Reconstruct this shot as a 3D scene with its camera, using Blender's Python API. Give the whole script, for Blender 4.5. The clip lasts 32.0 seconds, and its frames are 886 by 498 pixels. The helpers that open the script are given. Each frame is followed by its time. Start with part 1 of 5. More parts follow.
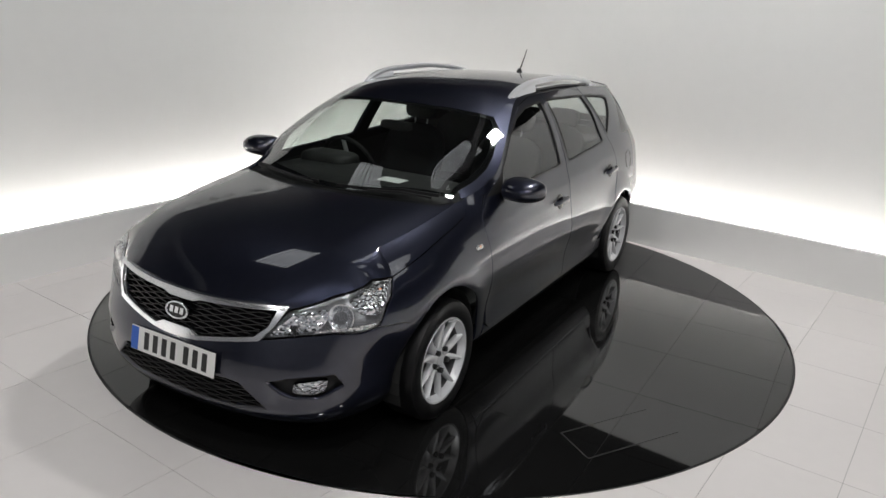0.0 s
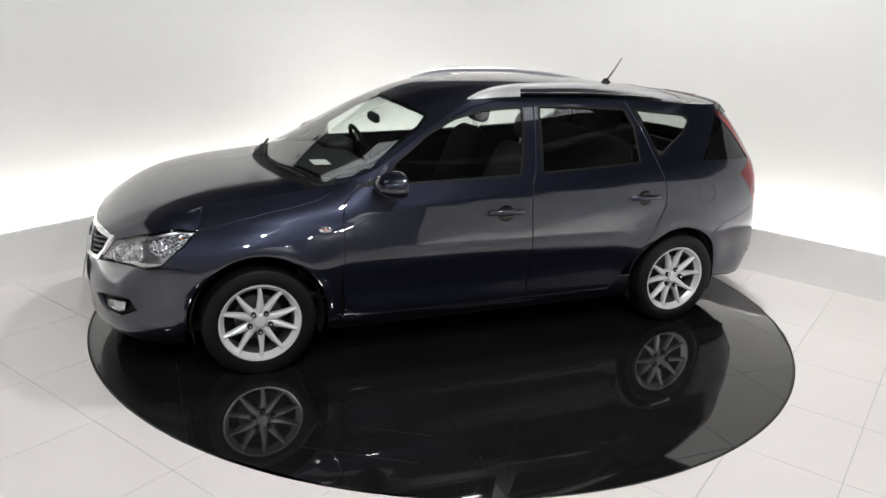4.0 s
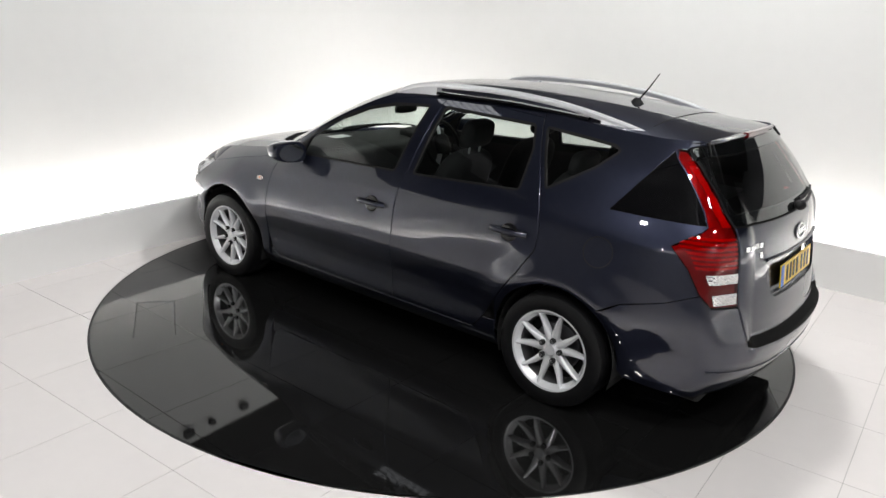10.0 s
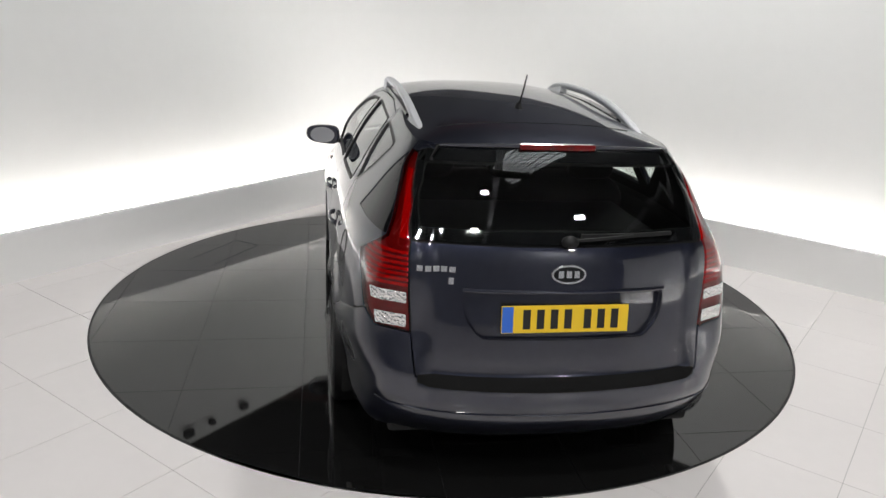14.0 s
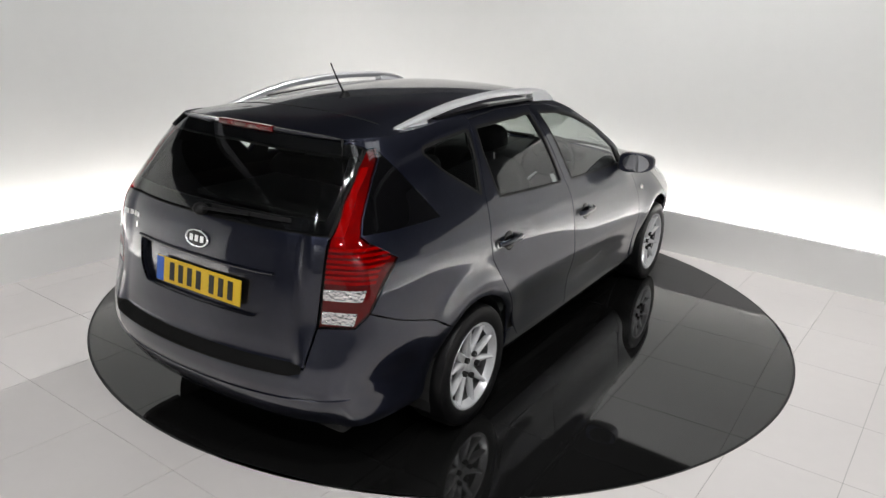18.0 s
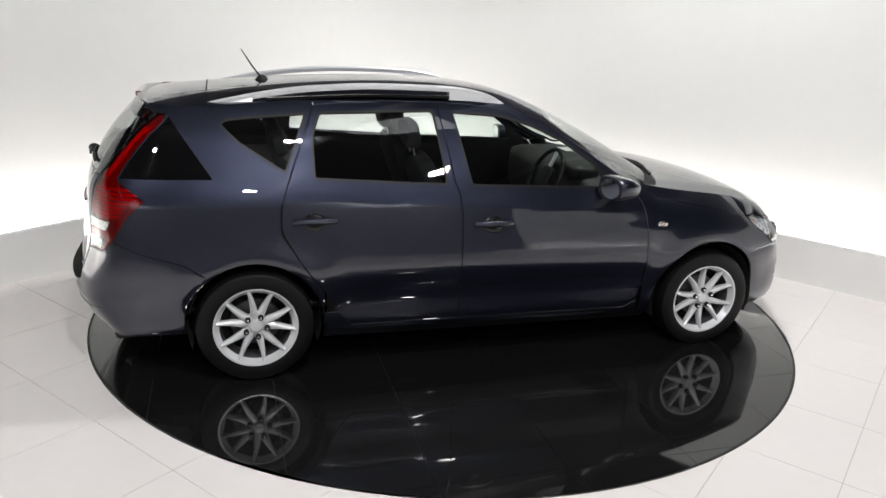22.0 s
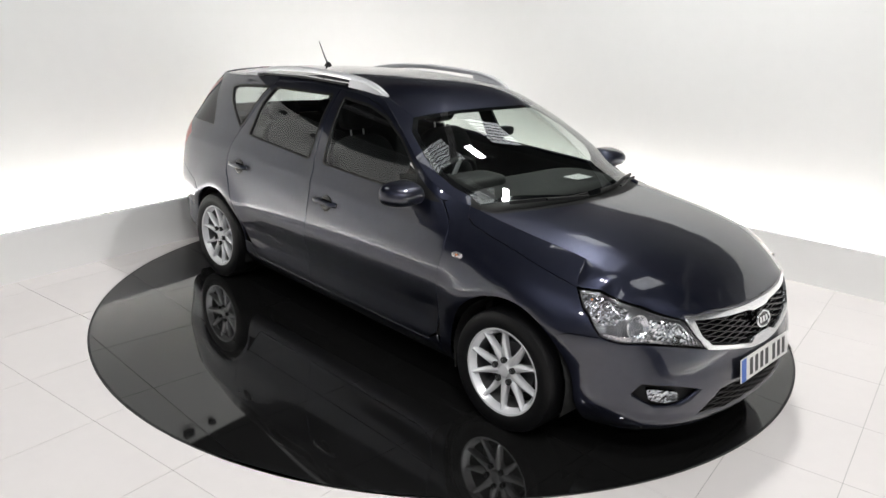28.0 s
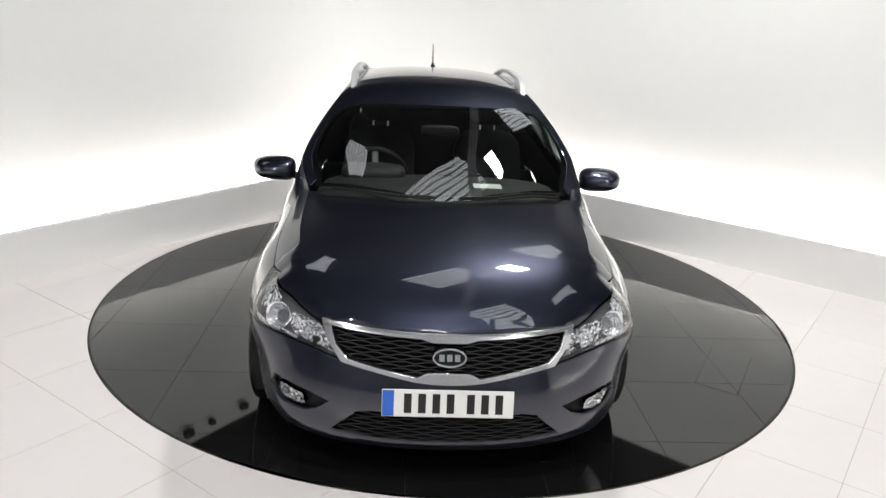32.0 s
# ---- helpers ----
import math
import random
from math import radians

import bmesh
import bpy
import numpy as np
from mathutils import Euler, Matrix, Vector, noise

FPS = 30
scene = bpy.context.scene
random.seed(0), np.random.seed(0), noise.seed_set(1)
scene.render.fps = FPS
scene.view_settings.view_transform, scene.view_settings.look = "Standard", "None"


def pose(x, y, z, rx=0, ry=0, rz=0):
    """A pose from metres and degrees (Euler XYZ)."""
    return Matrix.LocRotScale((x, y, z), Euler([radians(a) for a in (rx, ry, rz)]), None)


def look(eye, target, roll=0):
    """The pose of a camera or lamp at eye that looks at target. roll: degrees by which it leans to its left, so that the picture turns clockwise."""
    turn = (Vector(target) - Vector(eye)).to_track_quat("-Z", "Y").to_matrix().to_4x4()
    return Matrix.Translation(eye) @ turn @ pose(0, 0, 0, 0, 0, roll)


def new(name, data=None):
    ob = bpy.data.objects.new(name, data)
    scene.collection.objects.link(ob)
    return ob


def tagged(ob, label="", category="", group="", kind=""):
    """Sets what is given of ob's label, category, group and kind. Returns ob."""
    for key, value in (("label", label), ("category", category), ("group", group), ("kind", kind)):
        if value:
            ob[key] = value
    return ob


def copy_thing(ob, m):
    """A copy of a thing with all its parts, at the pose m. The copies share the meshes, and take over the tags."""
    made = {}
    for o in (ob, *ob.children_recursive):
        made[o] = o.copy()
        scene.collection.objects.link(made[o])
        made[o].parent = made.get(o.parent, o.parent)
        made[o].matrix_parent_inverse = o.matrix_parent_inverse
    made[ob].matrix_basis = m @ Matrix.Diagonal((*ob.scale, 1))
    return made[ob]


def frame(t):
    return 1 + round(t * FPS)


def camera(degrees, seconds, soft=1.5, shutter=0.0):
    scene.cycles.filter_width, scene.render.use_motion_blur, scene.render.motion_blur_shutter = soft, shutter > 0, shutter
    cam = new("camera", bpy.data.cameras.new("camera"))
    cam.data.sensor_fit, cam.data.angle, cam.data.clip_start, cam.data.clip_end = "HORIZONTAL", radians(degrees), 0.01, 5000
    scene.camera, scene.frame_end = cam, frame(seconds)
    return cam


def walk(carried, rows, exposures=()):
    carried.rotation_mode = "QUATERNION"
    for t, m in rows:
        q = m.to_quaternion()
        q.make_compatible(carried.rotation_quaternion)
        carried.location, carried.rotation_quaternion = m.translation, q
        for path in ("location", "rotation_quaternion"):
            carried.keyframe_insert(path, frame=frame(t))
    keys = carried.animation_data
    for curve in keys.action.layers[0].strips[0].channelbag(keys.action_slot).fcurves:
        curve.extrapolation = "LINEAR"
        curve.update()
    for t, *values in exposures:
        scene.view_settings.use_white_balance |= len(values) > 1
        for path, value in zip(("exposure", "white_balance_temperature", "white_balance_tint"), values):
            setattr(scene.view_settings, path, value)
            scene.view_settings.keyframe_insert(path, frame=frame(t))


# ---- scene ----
from mathutils.geometry import delaunay_2d_cdt

# ------------------------------------------------------------------ camera
cam = camera(61.405, 32.0)
EYE = Vector((0.0, -4.8222, 1.9067))
VIEW = look(EYE, EYE + Vector((-0.00425, 0.95151, -0.30758)), 2.925)
walk(cam, [(0.0, VIEW), (32.0, VIEW)],
     [(0.0, -0.56), (2.0, -0.50), (3.0, -0.30), (6.0, 0.00), (9.0, -0.03), (11.0, 0.00), (12.5, 0.07), (13.0, 0.02), (14.0, -0.26), (17.0, -0.38), (19.0, -0.36), (21.0, -0.16), (23.0, 0.00), (25.0, -0.03), (28.0, 0.04), (32.0, 0.07)])

# ------------------------------------------------------------------ light
world = bpy.data.worlds.new("world")
scene.world = world
world.use_nodes = True
world.node_tree.nodes["Background"].inputs[0].default_value = (0.02, 0.02, 0.022, 1)
world.node_tree.nodes["Background"].inputs[1].default_value = 1.0


def area_lamp(name, m, sx, sy, watts, colour=(1, 1, 1)):
    d = bpy.data.lights.new(name, "AREA")
    d.shape, d.size, d.size_y, d.energy, d.color = "RECTANGLE", sx, sy, watts, colour
    ob = new(name, d)
    ob.matrix_world = m
    return ob


# ------------------------------------------------------------------ materials
def material(name, colour, rough=0.5, metal=0.0, coat=0.0, spec=0.5, vary=0.0, scale=6.0, bump=0.0, bump_scale=120.0, emit=None, rough_vary=0.0):
    """A procedural surface: base colour with two scales of variation, gloss variation and fine relief."""
    m = bpy.data.materials.new(name)
    m.use_nodes = True
    nt = m.node_tree
    b = nt.nodes["Principled BSDF"]
    b.inputs["Base Color"].default_value = (*colour, 1)
    b.inputs["Roughness"].default_value = rough
    b.inputs["Metallic"].default_value = metal
    b.inputs["Coat Weight"].default_value = coat
    b.inputs["Coat Roughness"].default_value = 0.02
    b.inputs["Specular IOR Level"].default_value = spec
    if emit:
        b.inputs["Emission Color"].default_value = (*emit[0], 1)
        b.inputs["Emission Strength"].default_value = emit[1]
    co = nt.nodes.new("ShaderNodeTexCoord")
    if vary or rough_vary:
        n1 = nt.nodes.new("ShaderNodeTexNoise")
        n1.inputs["Scale"].default_value, n1.inputs["Detail"].default_value = scale, 6
        n2 = nt.nodes.new("ShaderNodeTexNoise")
        n2.inputs["Scale"].default_value, n2.inputs["Detail"].default_value = scale * 9, 3
        add = nt.nodes.new("ShaderNodeMath")
        add.operation = "ADD"
        for n in (n1, n2):
            nt.links.new(co.outputs["Object"], n.inputs["Vector"])
        nt.links.new(n1.outputs["Fac"], add.inputs[0])
        nt.links.new(n2.outputs["Fac"], add.inputs[1])
        if vary:
            mr = nt.nodes.new("ShaderNodeMapRange")
            mr.inputs["From Min"].default_value, mr.inputs["From Max"].default_value = 0.6, 1.4
            mr.inputs["To Min"].default_value, mr.inputs["To Max"].default_value = 1 - vary, 1 + vary
            hv = nt.nodes.new("ShaderNodeHueSaturation")
            hv.inputs["Color"].default_value = (*colour, 1)
            nt.links.new(add.outputs[0], mr.inputs["Value"])
            nt.links.new(mr.outputs["Result"], hv.inputs["Value"])
            nt.links.new(hv.outputs["Color"], b.inputs["Base Color"])
        if rough_vary:
            rr = nt.nodes.new("ShaderNodeMapRange")
            rr.inputs["From Min"].default_value, rr.inputs["From Max"].default_value = 0.6, 1.4
            rr.inputs["To Min"].default_value, rr.inputs["To Max"].default_value = max(rough - rough_vary, 0), rough + rough_vary
            nt.links.new(add.outputs[0], rr.inputs["Value"])
            nt.links.new(rr.outputs["Result"], b.inputs["Roughness"])
    if bump:
        nb = nt.nodes.new("ShaderNodeTexNoise")
        nb.inputs["Scale"].default_value, nb.inputs["Detail"].default_value = bump_scale, 4
        bp = nt.nodes.new("ShaderNodeBump")
        bp.inputs["Strength"].default_value, bp.inputs["Distance"].default_value = bump, 0.002
        nt.links.new(co.outputs["Object"], nb.inputs["Vector"])
        nt.links.new(nb.outputs["Fac"], bp.inputs["Height"])
        nt.links.new(bp.outputs["Normal"], b.inputs["Normal"])
    return m


def glass(name, tint, base=0.075):
    """A thin pane: lets tinted light through and mirrors more at grazing angles."""
    m = bpy.data.materials.new(name)
    m.use_nodes = True
    nt = m.node_tree
    nt.nodes.remove(nt.nodes["Principled BSDF"])
    tr = nt.nodes.new("ShaderNodeBsdfTransparent")
    tr.inputs[0].default_value = (*tint, 1)
    gl = nt.nodes.new("ShaderNodeBsdfGlossy")
    gl.inputs["Roughness"].default_value = 0.0
    lw = nt.nodes.new("ShaderNodeLayerWeight")
    lw.inputs["Blend"].default_value = 0.5
    po = nt.nodes.new("ShaderNodeMath")
    po.operation, po.inputs[1].default_value = "POWER", 3.4
    fr = nt.nodes.new("ShaderNodeMath")
    fr.operation, fr.inputs[1].default_value, fr.inputs[2].default_value = "MULTIPLY_ADD", 0.92, base
    nt.links.new(lw.outputs["Facing"], po.inputs[0])
    nt.links.new(po.outputs[0], fr.inputs[0])
    mix = nt.nodes.new("ShaderNodeMixShader")
    nt.links.new(fr.outputs[0], mix.inputs[0])
    nt.links.new(tr.outputs[0], mix.inputs[1])
    nt.links.new(gl.outputs[0], mix.inputs[2])
    nt.links.new(mix.outputs[0], nt.nodes["Material Output"].inputs["Surface"])
    return m



def facets(m, scale, depth):
    """Breaks a surface into small facets, as in the reflectors of lamps."""
    nt = m.node_tree
    co = nt.nodes.new("ShaderNodeTexCoord")
    vo = nt.nodes.new("ShaderNodeTexVoronoi")
    vo.inputs["Scale"].default_value = scale
    bp = nt.nodes.new("ShaderNodeBump")
    bp.inputs["Strength"].default_value, bp.inputs["Distance"].default_value = 1.0, depth
    nt.links.new(co.outputs["Object"], vo.inputs["Vector"])
    nt.links.new(vo.outputs["Distance"], bp.inputs["Height"])
    nt.links.new(bp.outputs["Normal"], nt.nodes["Principled BSDF"].inputs["Normal"])


PAINT = material("metallic_paint", (0.0160, 0.0190, 0.0362), 0.35, 0.85, 1.0, 0.5, vary=0.10, scale=3.0)
PAINT.node_tree.nodes["Principled BSDF"].inputs["Coat IOR"].default_value = 1.72
BLACK = material("black_plastic", (0.006, 0.006, 0.0065), 0.55, spec=0.3, vary=0.2, scale=20, bump=0.15, bump_scale=400)
GLOSS_BLACK = material("gloss_black", (0.006, 0.006, 0.007), 0.06, vary=0.1)
RUBBER = material("tyre_rubber", (0.0045, 0.0045, 0.005), 0.42, spec=0.25, vary=0.25, scale=12, bump=0.2, bump_scale=250)
ALLOY = material("silver_alloy", (0.78, 0.79, 0.81), 0.25, 0.35, 0.6, vary=0.06, scale=15)
CHROME = material("chrome", (0.80, 0.81, 0.83), 0.14, 0.85)
SATIN = material("satin_silver", (0.70, 0.71, 0.73), 0.34, 0.45, vary=0.05)
DARK = material("underbody", (0.008, 0.008, 0.008), 0.9)
CLOTH = material("seat_cloth", (0.008, 0.008, 0.009), 0.9, vary=0.3, scale=30, bump=0.4, bump_scale=500)
TRIM = material("interior_plastic", (0.008, 0.008, 0.0085), 0.6, vary=0.15, scale=20, bump=0.3, bump_scale=300)
RED = material("red_lens", (0.115, 0.001, 0.002), 0.10, coat=1.0, vary=0.45, scale=14)
RED_LENS = glass("red_clear_lens", (0.62, 0.010, 0.016), 0.055)
LAMP_BACK = material("lamp_back", (0.34, 0.32, 0.32), 0.3, 0.4, vary=0.2, scale=30, bump=1.0, bump_scale=55)
RED_DEEP = material("red_prism", (0.80, 0.03, 0.04), 0.22, vary=0.2, scale=30)
BAND = material("clear_band", (0.80, 0.77, 0.77), 0.12, 0.85, 1.0)
facets(BAND, 80.0, 0.006)
LAMP_BOWL = material("lamp_bowl", (0.88, 0.89, 0.91), 0.07, 0.92)
facets(LAMP_BOWL, 55.0, 0.010)
LAMP_BEZEL = material("lamp_bezel", (0.30, 0.30, 0.31), 0.22, 0.7, vary=0.2, scale=12)
SMOKED = material("smoked_glass", (0.003, 0.003, 0.0035), 0.02, vary=0.1)
AMBER = material("amber_bulb", (0.75, 0.22, 0.03), 0.2, coat=0.5)
LINER = material("headlining", (0.10, 0.10, 0.10), 0.9, vary=0.1, scale=20)
MIRROR = material("mirror_glass", (0.45, 0.47, 0.50), 0.01, 1.0)
PAPER = material("white_paper", (0.8, 0.8, 0.79), 0.7, vary=0.03)
CLEAR = glass("clear_lens", (0.95, 0.96, 0.97), 0.05)
PANE = glass("tinted_pane", (0.82, 0.87, 0.84))
PRIVACY = glass("rear_pane", (0.76, 0.80, 0.78))
WHITE_WALL = material("white_wall", (0.80, 0.805, 0.79), 0.6, vary=0.012, scale=1.2, bump=0.05, bump_scale=60)
UPSTAND_PAINT = material("upstand_paint", (0.86, 0.855, 0.84), 0.45, vary=0.012, scale=1.2, bump=0.05, bump_scale=60)
TILE = material("white_tile", (0.79, 0.755, 0.742), 0.22, spec=0.35, vary=0.015, scale=1.5)
JOINT = material("grey_joint", (0.42, 0.40, 0.39), 0.8, vary=0.2, scale=20)
BLACK_TILE = material("black_tile", (0.008, 0.008, 0.008), 0.035, spec=0.6, vary=0.2, scale=2.0, rough_vary=0.01)
BLACK_JOINT = material("dark_joint", (0.035, 0.035, 0.035), 0.6)
ROOM_DARK = material("dark_cladding", (0.34, 0.347, 0.37), 0.8, vary=0.2, scale=1.0)
ROOF_DARK = material("dark_roof", (0.05, 0.05, 0.052), 0.85, vary=0.2, scale=1.0)
HATCH = material("hatch_cut", (0.002, 0.002, 0.002), 0.4)
LED = material("led_strip", (0.9, 0.9, 0.9), 0.5, emit=((1.0, 0.972, 0.955), 23.0))
PLATE_WHITE = material("plate_white", (0.78, 0.78, 0.76), 0.35, vary=0.03)
PLATE_YELLOW = material("plate_yellow", (0.78, 0.52, 0.02), 0.35, vary=0.03)
PLATE_BLUE = material("plate_blue", (0.03, 0.13, 0.55), 0.35)
INK = material("plate_ink", (0.01, 0.01, 0.01), 0.4)


# ------------------------------------------------------------------ mesh helpers
def mesh_object(name, verts, faces, mat, parent=None, label="", smooth=False, normals=None):
    me = bpy.data.meshes.new(name)
    me.from_pydata([tuple(v) for v in verts], [], [tuple(f) for f in faces])
    me.materials.append(mat)
    if smooth:
        me.polygons.foreach_set("use_smooth", [True] * len(me.polygons))
    me.update()
    if normals is not None:
        me.normals_split_custom_set_from_vertices([tuple(n) for n in normals])
    ob = new(name, me)
    ob.parent = parent
    return tagged(ob, label)


def part(name, bm, mat, parent, label="", smooth=False):
    me = bpy.data.meshes.new(name)
    bmesh.ops.recalc_face_normals(bm, faces=bm.faces)
    bm.to_mesh(me)
    bm.free()
    me.materials.append(mat)
    if smooth:
        me.polygons.foreach_set("use_smooth", [True] * len(me.polygons))
        me.set_sharp_from_angle(angle=radians(38))
    ob = new(name, me)
    ob.parent = parent
    return tagged(ob, label)


def box(sx, sy, sz, at=(0, 0, 0), bevel=0.0, m=None, bm=None):
    bm = bm or bmesh.new()
    g = bmesh.ops.create_cube(bm, size=1.0)["verts"]
    bmesh.ops.scale(bm, vec=(sx, sy, sz), verts=g)
    if bevel:
        es = list({e for v in g for e in v.link_edges})
        r = bmesh.ops.bevel(bm, geom=es, offset=bevel, segments=2, profile=0.5, affect="EDGES")
        g = list({v for f in r["faces"] for v in f.verts} | {v for v in g if v.is_valid})
    bmesh.ops.translate(bm, vec=at, verts=g)
    if m is not None:
        bmesh.ops.transform(bm, matrix=m, verts=g)
    return bm


def sweep_line(a, b, half):
    """A square bar from a to b."""
    bm = bmesh.new()
    d = b - a
    m = Matrix.Translation((a + b) / 2) @ d.to_track_quat("Z", "Y").to_matrix().to_4x4()
    return box(half * 2, half * 2, d.length, m=m, bm=bm)


def empty(name):
    return new(name)


# ------------------------------------------------------------------ room
# The two white walls, with a low upstand in front of each that hides the light trough.
L_MID, L_ANG = Vector((-2.384, 0.6006)), radians(56.29)
R_MID, R_ANG = Vector((2.5025, 0.9025)), radians(-37.3)
UPSTAND_H, TROUGH, WALL_H, SIDE_X = 0.345, 0.42, 2.2, 4.9
TILE_U, TILE_V = Vector((0.8192, -0.5736)), Vector((0.5736, 0.8192))


def corner(offset):
    dl, dr = Vector((math.cos(L_ANG), math.sin(L_ANG))), Vector((math.cos(R_ANG), math.sin(R_ANG)))
    nl, nr = Vector((-dl.y, dl.x)), Vector((-dr.y, dr.x))
    a, b = L_MID + nl * offset, R_MID + nr * offset
    det = dl.x * dr.y - dl.y * dr.x
    s = ((b.x - a.x) * dr.y - (b.y - a.y) * dr.x) / det
    return a + dl * s, -dl, dr


def wall_slab(name, near, far, d, n, z0, z1, length, mat, label, cat):
    """An upright slab from the corner along d, between two offsets."""
    p, q = near, far
    e1, e2 = p + d * length, q + d * length
    vs = [(v.x, v.y, z) for z in (z0, z1) for v in (p, e1, e2, q)]
    fs = [(0, 1, 2, 3), (4, 5, 6, 7), (0, 1, 5, 4), (1, 2, 6, 5), (2, 3, 7, 6), (3, 0, 4, 7)]
    bm = bmesh.new()
    vv = [bm.verts.new(v) for v in vs]
    for f in fs:
        bm.faces.new([vv[i] for i in f])
    ob = part(name, bm, mat, None)
    return tagged(ob, label, cat, kind="structure")


def bent_line(offset, radius, length=9.0, n=24):
    """The plan line of a wall that runs along both sides and turns the corner in a curve."""
    c, dl, dr = corner(offset)
    a, z = c + dl * radius, c + dr * radius
    pts = [c + dl * length]
    for k in range(n + 1):
        t = k / n
        pts.append(a * (1 - t) ** 2 + c * (2 * t * (1 - t)) + z * t * t)
    k = (SIDE_X + offset - c.x) / dr.x
    a, m, z = c + dr * (k - 1.2), c + dr * k, c + dr * k + Vector((0, -1.2))
    for i in range(n + 1):
        t = i / n
        pts.append(a * (1 - t) ** 2 + m * (2 * t * (1 - t)) + z * t * t)
    pts.append(z + Vector((0, -(length - 4.0))))
    return pts


def bent_slab(name, near, far, z0, z1, mat, label, cat, kind="structure"):
    bm = bmesh.new()
    cols = [[bm.verts.new((p.x, p.y, z)) for p, z in ((a, z0), (a, z1), (b, z1), (b, z0))] for a, b in zip(near, far)]
    for a, b in zip(cols, cols[1:]):
        for i in range(4):
            bm.faces.new([a[i], a[(i + 1) % 4], b[(i + 1) % 4], b[i]])
    for r in (cols[0], cols[-1]):
        bm.faces.new(r)
    return tagged(part(name, bm, mat, None, smooth=True), label, cat, kind=kind)


bent_slab("upstand", bent_line(0.0, 0.9), bent_line(0.05, 0.92), 0.0, UPSTAND_H, UPSTAND_PAINT, "low white painted upstand hiding the wall lights", "upstand")
bent_slab("wall_stage", bent_line(TROUGH, 1.5), bent_line(TROUGH + 0.15, 1.55), 0.0, WALL_H, WHITE_WALL, "plain white curved showroom wall lit from below", "wall")
bent_slab("light_strip", bent_line(0.345, 1.36, 8.9), bent_line(0.375, 1.41, 8.9), 0.175, 0.232, LED, "glowing white light strip behind the upstand", "light strip", "")

# small black fittings along the top of the west wall
wc, wd, _ = corner(TROUGH)
for k, (at, w, h) in enumerate(((2.35, 0.14, 0.10), (2.75, 0.10, 0.08), (3.02, 0.16, 0.12), (3.28, 0.07, 0.10), (3.52, 0.07, 0.09), (3.95, 0.12, 0.10), (4.4, 0.08, 0.08))):
    p = wc + wd * at
    bm = box(w * 0.6, 0.06, h * 0.6, (0, 0, 0), 0.008)
    box(0.02, 0.05, 0.03, (0, -0.05, 0.0), 0.0, bm=bm)
    ob = tagged(part("wall_spotlight", bm, BLACK, None), "small black spotlight fixed high on the white wall", "spotlight", "wall spotlights")
    ob.matrix_world = pose(p.x, p.y, 2.06, 0, 0, math.degrees(L_ANG) + 180) @ pose(0, 0.04, 0)

# floor sheet under the tiles
def polar_ring(r0, r1, z, n=256):
    return [(r0 * math.cos(2 * math.pi * k / n), r0 * math.sin(2 * math.pi * k / n), z) for k in range(n)], [(r1 * math.cos(2 * math.pi * k / n), r1 * math.sin(2 * math.pi * k / n), z) for k in range(n)]


DISC_R = 2.236
bm = bmesh.new()
inner, outer = polar_ring(DISC_R + 0.004, 14.0, -0.003)
vi, vo = [bm.verts.new(v) for v in inner], [bm.verts.new(v) for v in outer]
for k in range(len(vi)):
    bm.faces.new([vi[k], vi[k - 1], vo[k - 1], vo[k]])
ring = bmesh.new()
inner, outer = polar_ring(5.0, 14.0, -0.0015)
vi, vo = [ring.verts.new(v) for v in inner], [ring.verts.new(v) for v in outer]
for k in range(len(vi)):
    ring.faces.new([vi[k], vi[k - 1], vo[k - 1], vo[k]])
floor = tagged(part("floor", bm, JOINT, None), "white polished floor tiles with thin grey joints", "floor", kind="structure")
part("hall_floor", ring, TILE, floor)

# dark hall round the stage
for nm, a, b in (("south", (-9, -9.0), (9, -9.0)), ("side_a", (-9, -9), (-9, 9)), ("side_b", (9, -9), (9, 9)), ("north", (-9, 9), (9, 9))):
    a, b = Vector(a), Vector(b)
    d = (b - a).normalized()
    n = Vector((-d.y, d.x)) * 0.2
    ob = wall_slab("wall_" + nm, a, a + n, d, None, 0.0, 5.2, (b - a).length, ROOM_DARK, "dark hall wall behind the stage", "wall")
tagged(part("ceiling", box(18.4, 18.4, 0.2, (0, 0, 5.3)), ROOF_DARK, None), "dark hall ceiling", "ceiling", kind="structure")

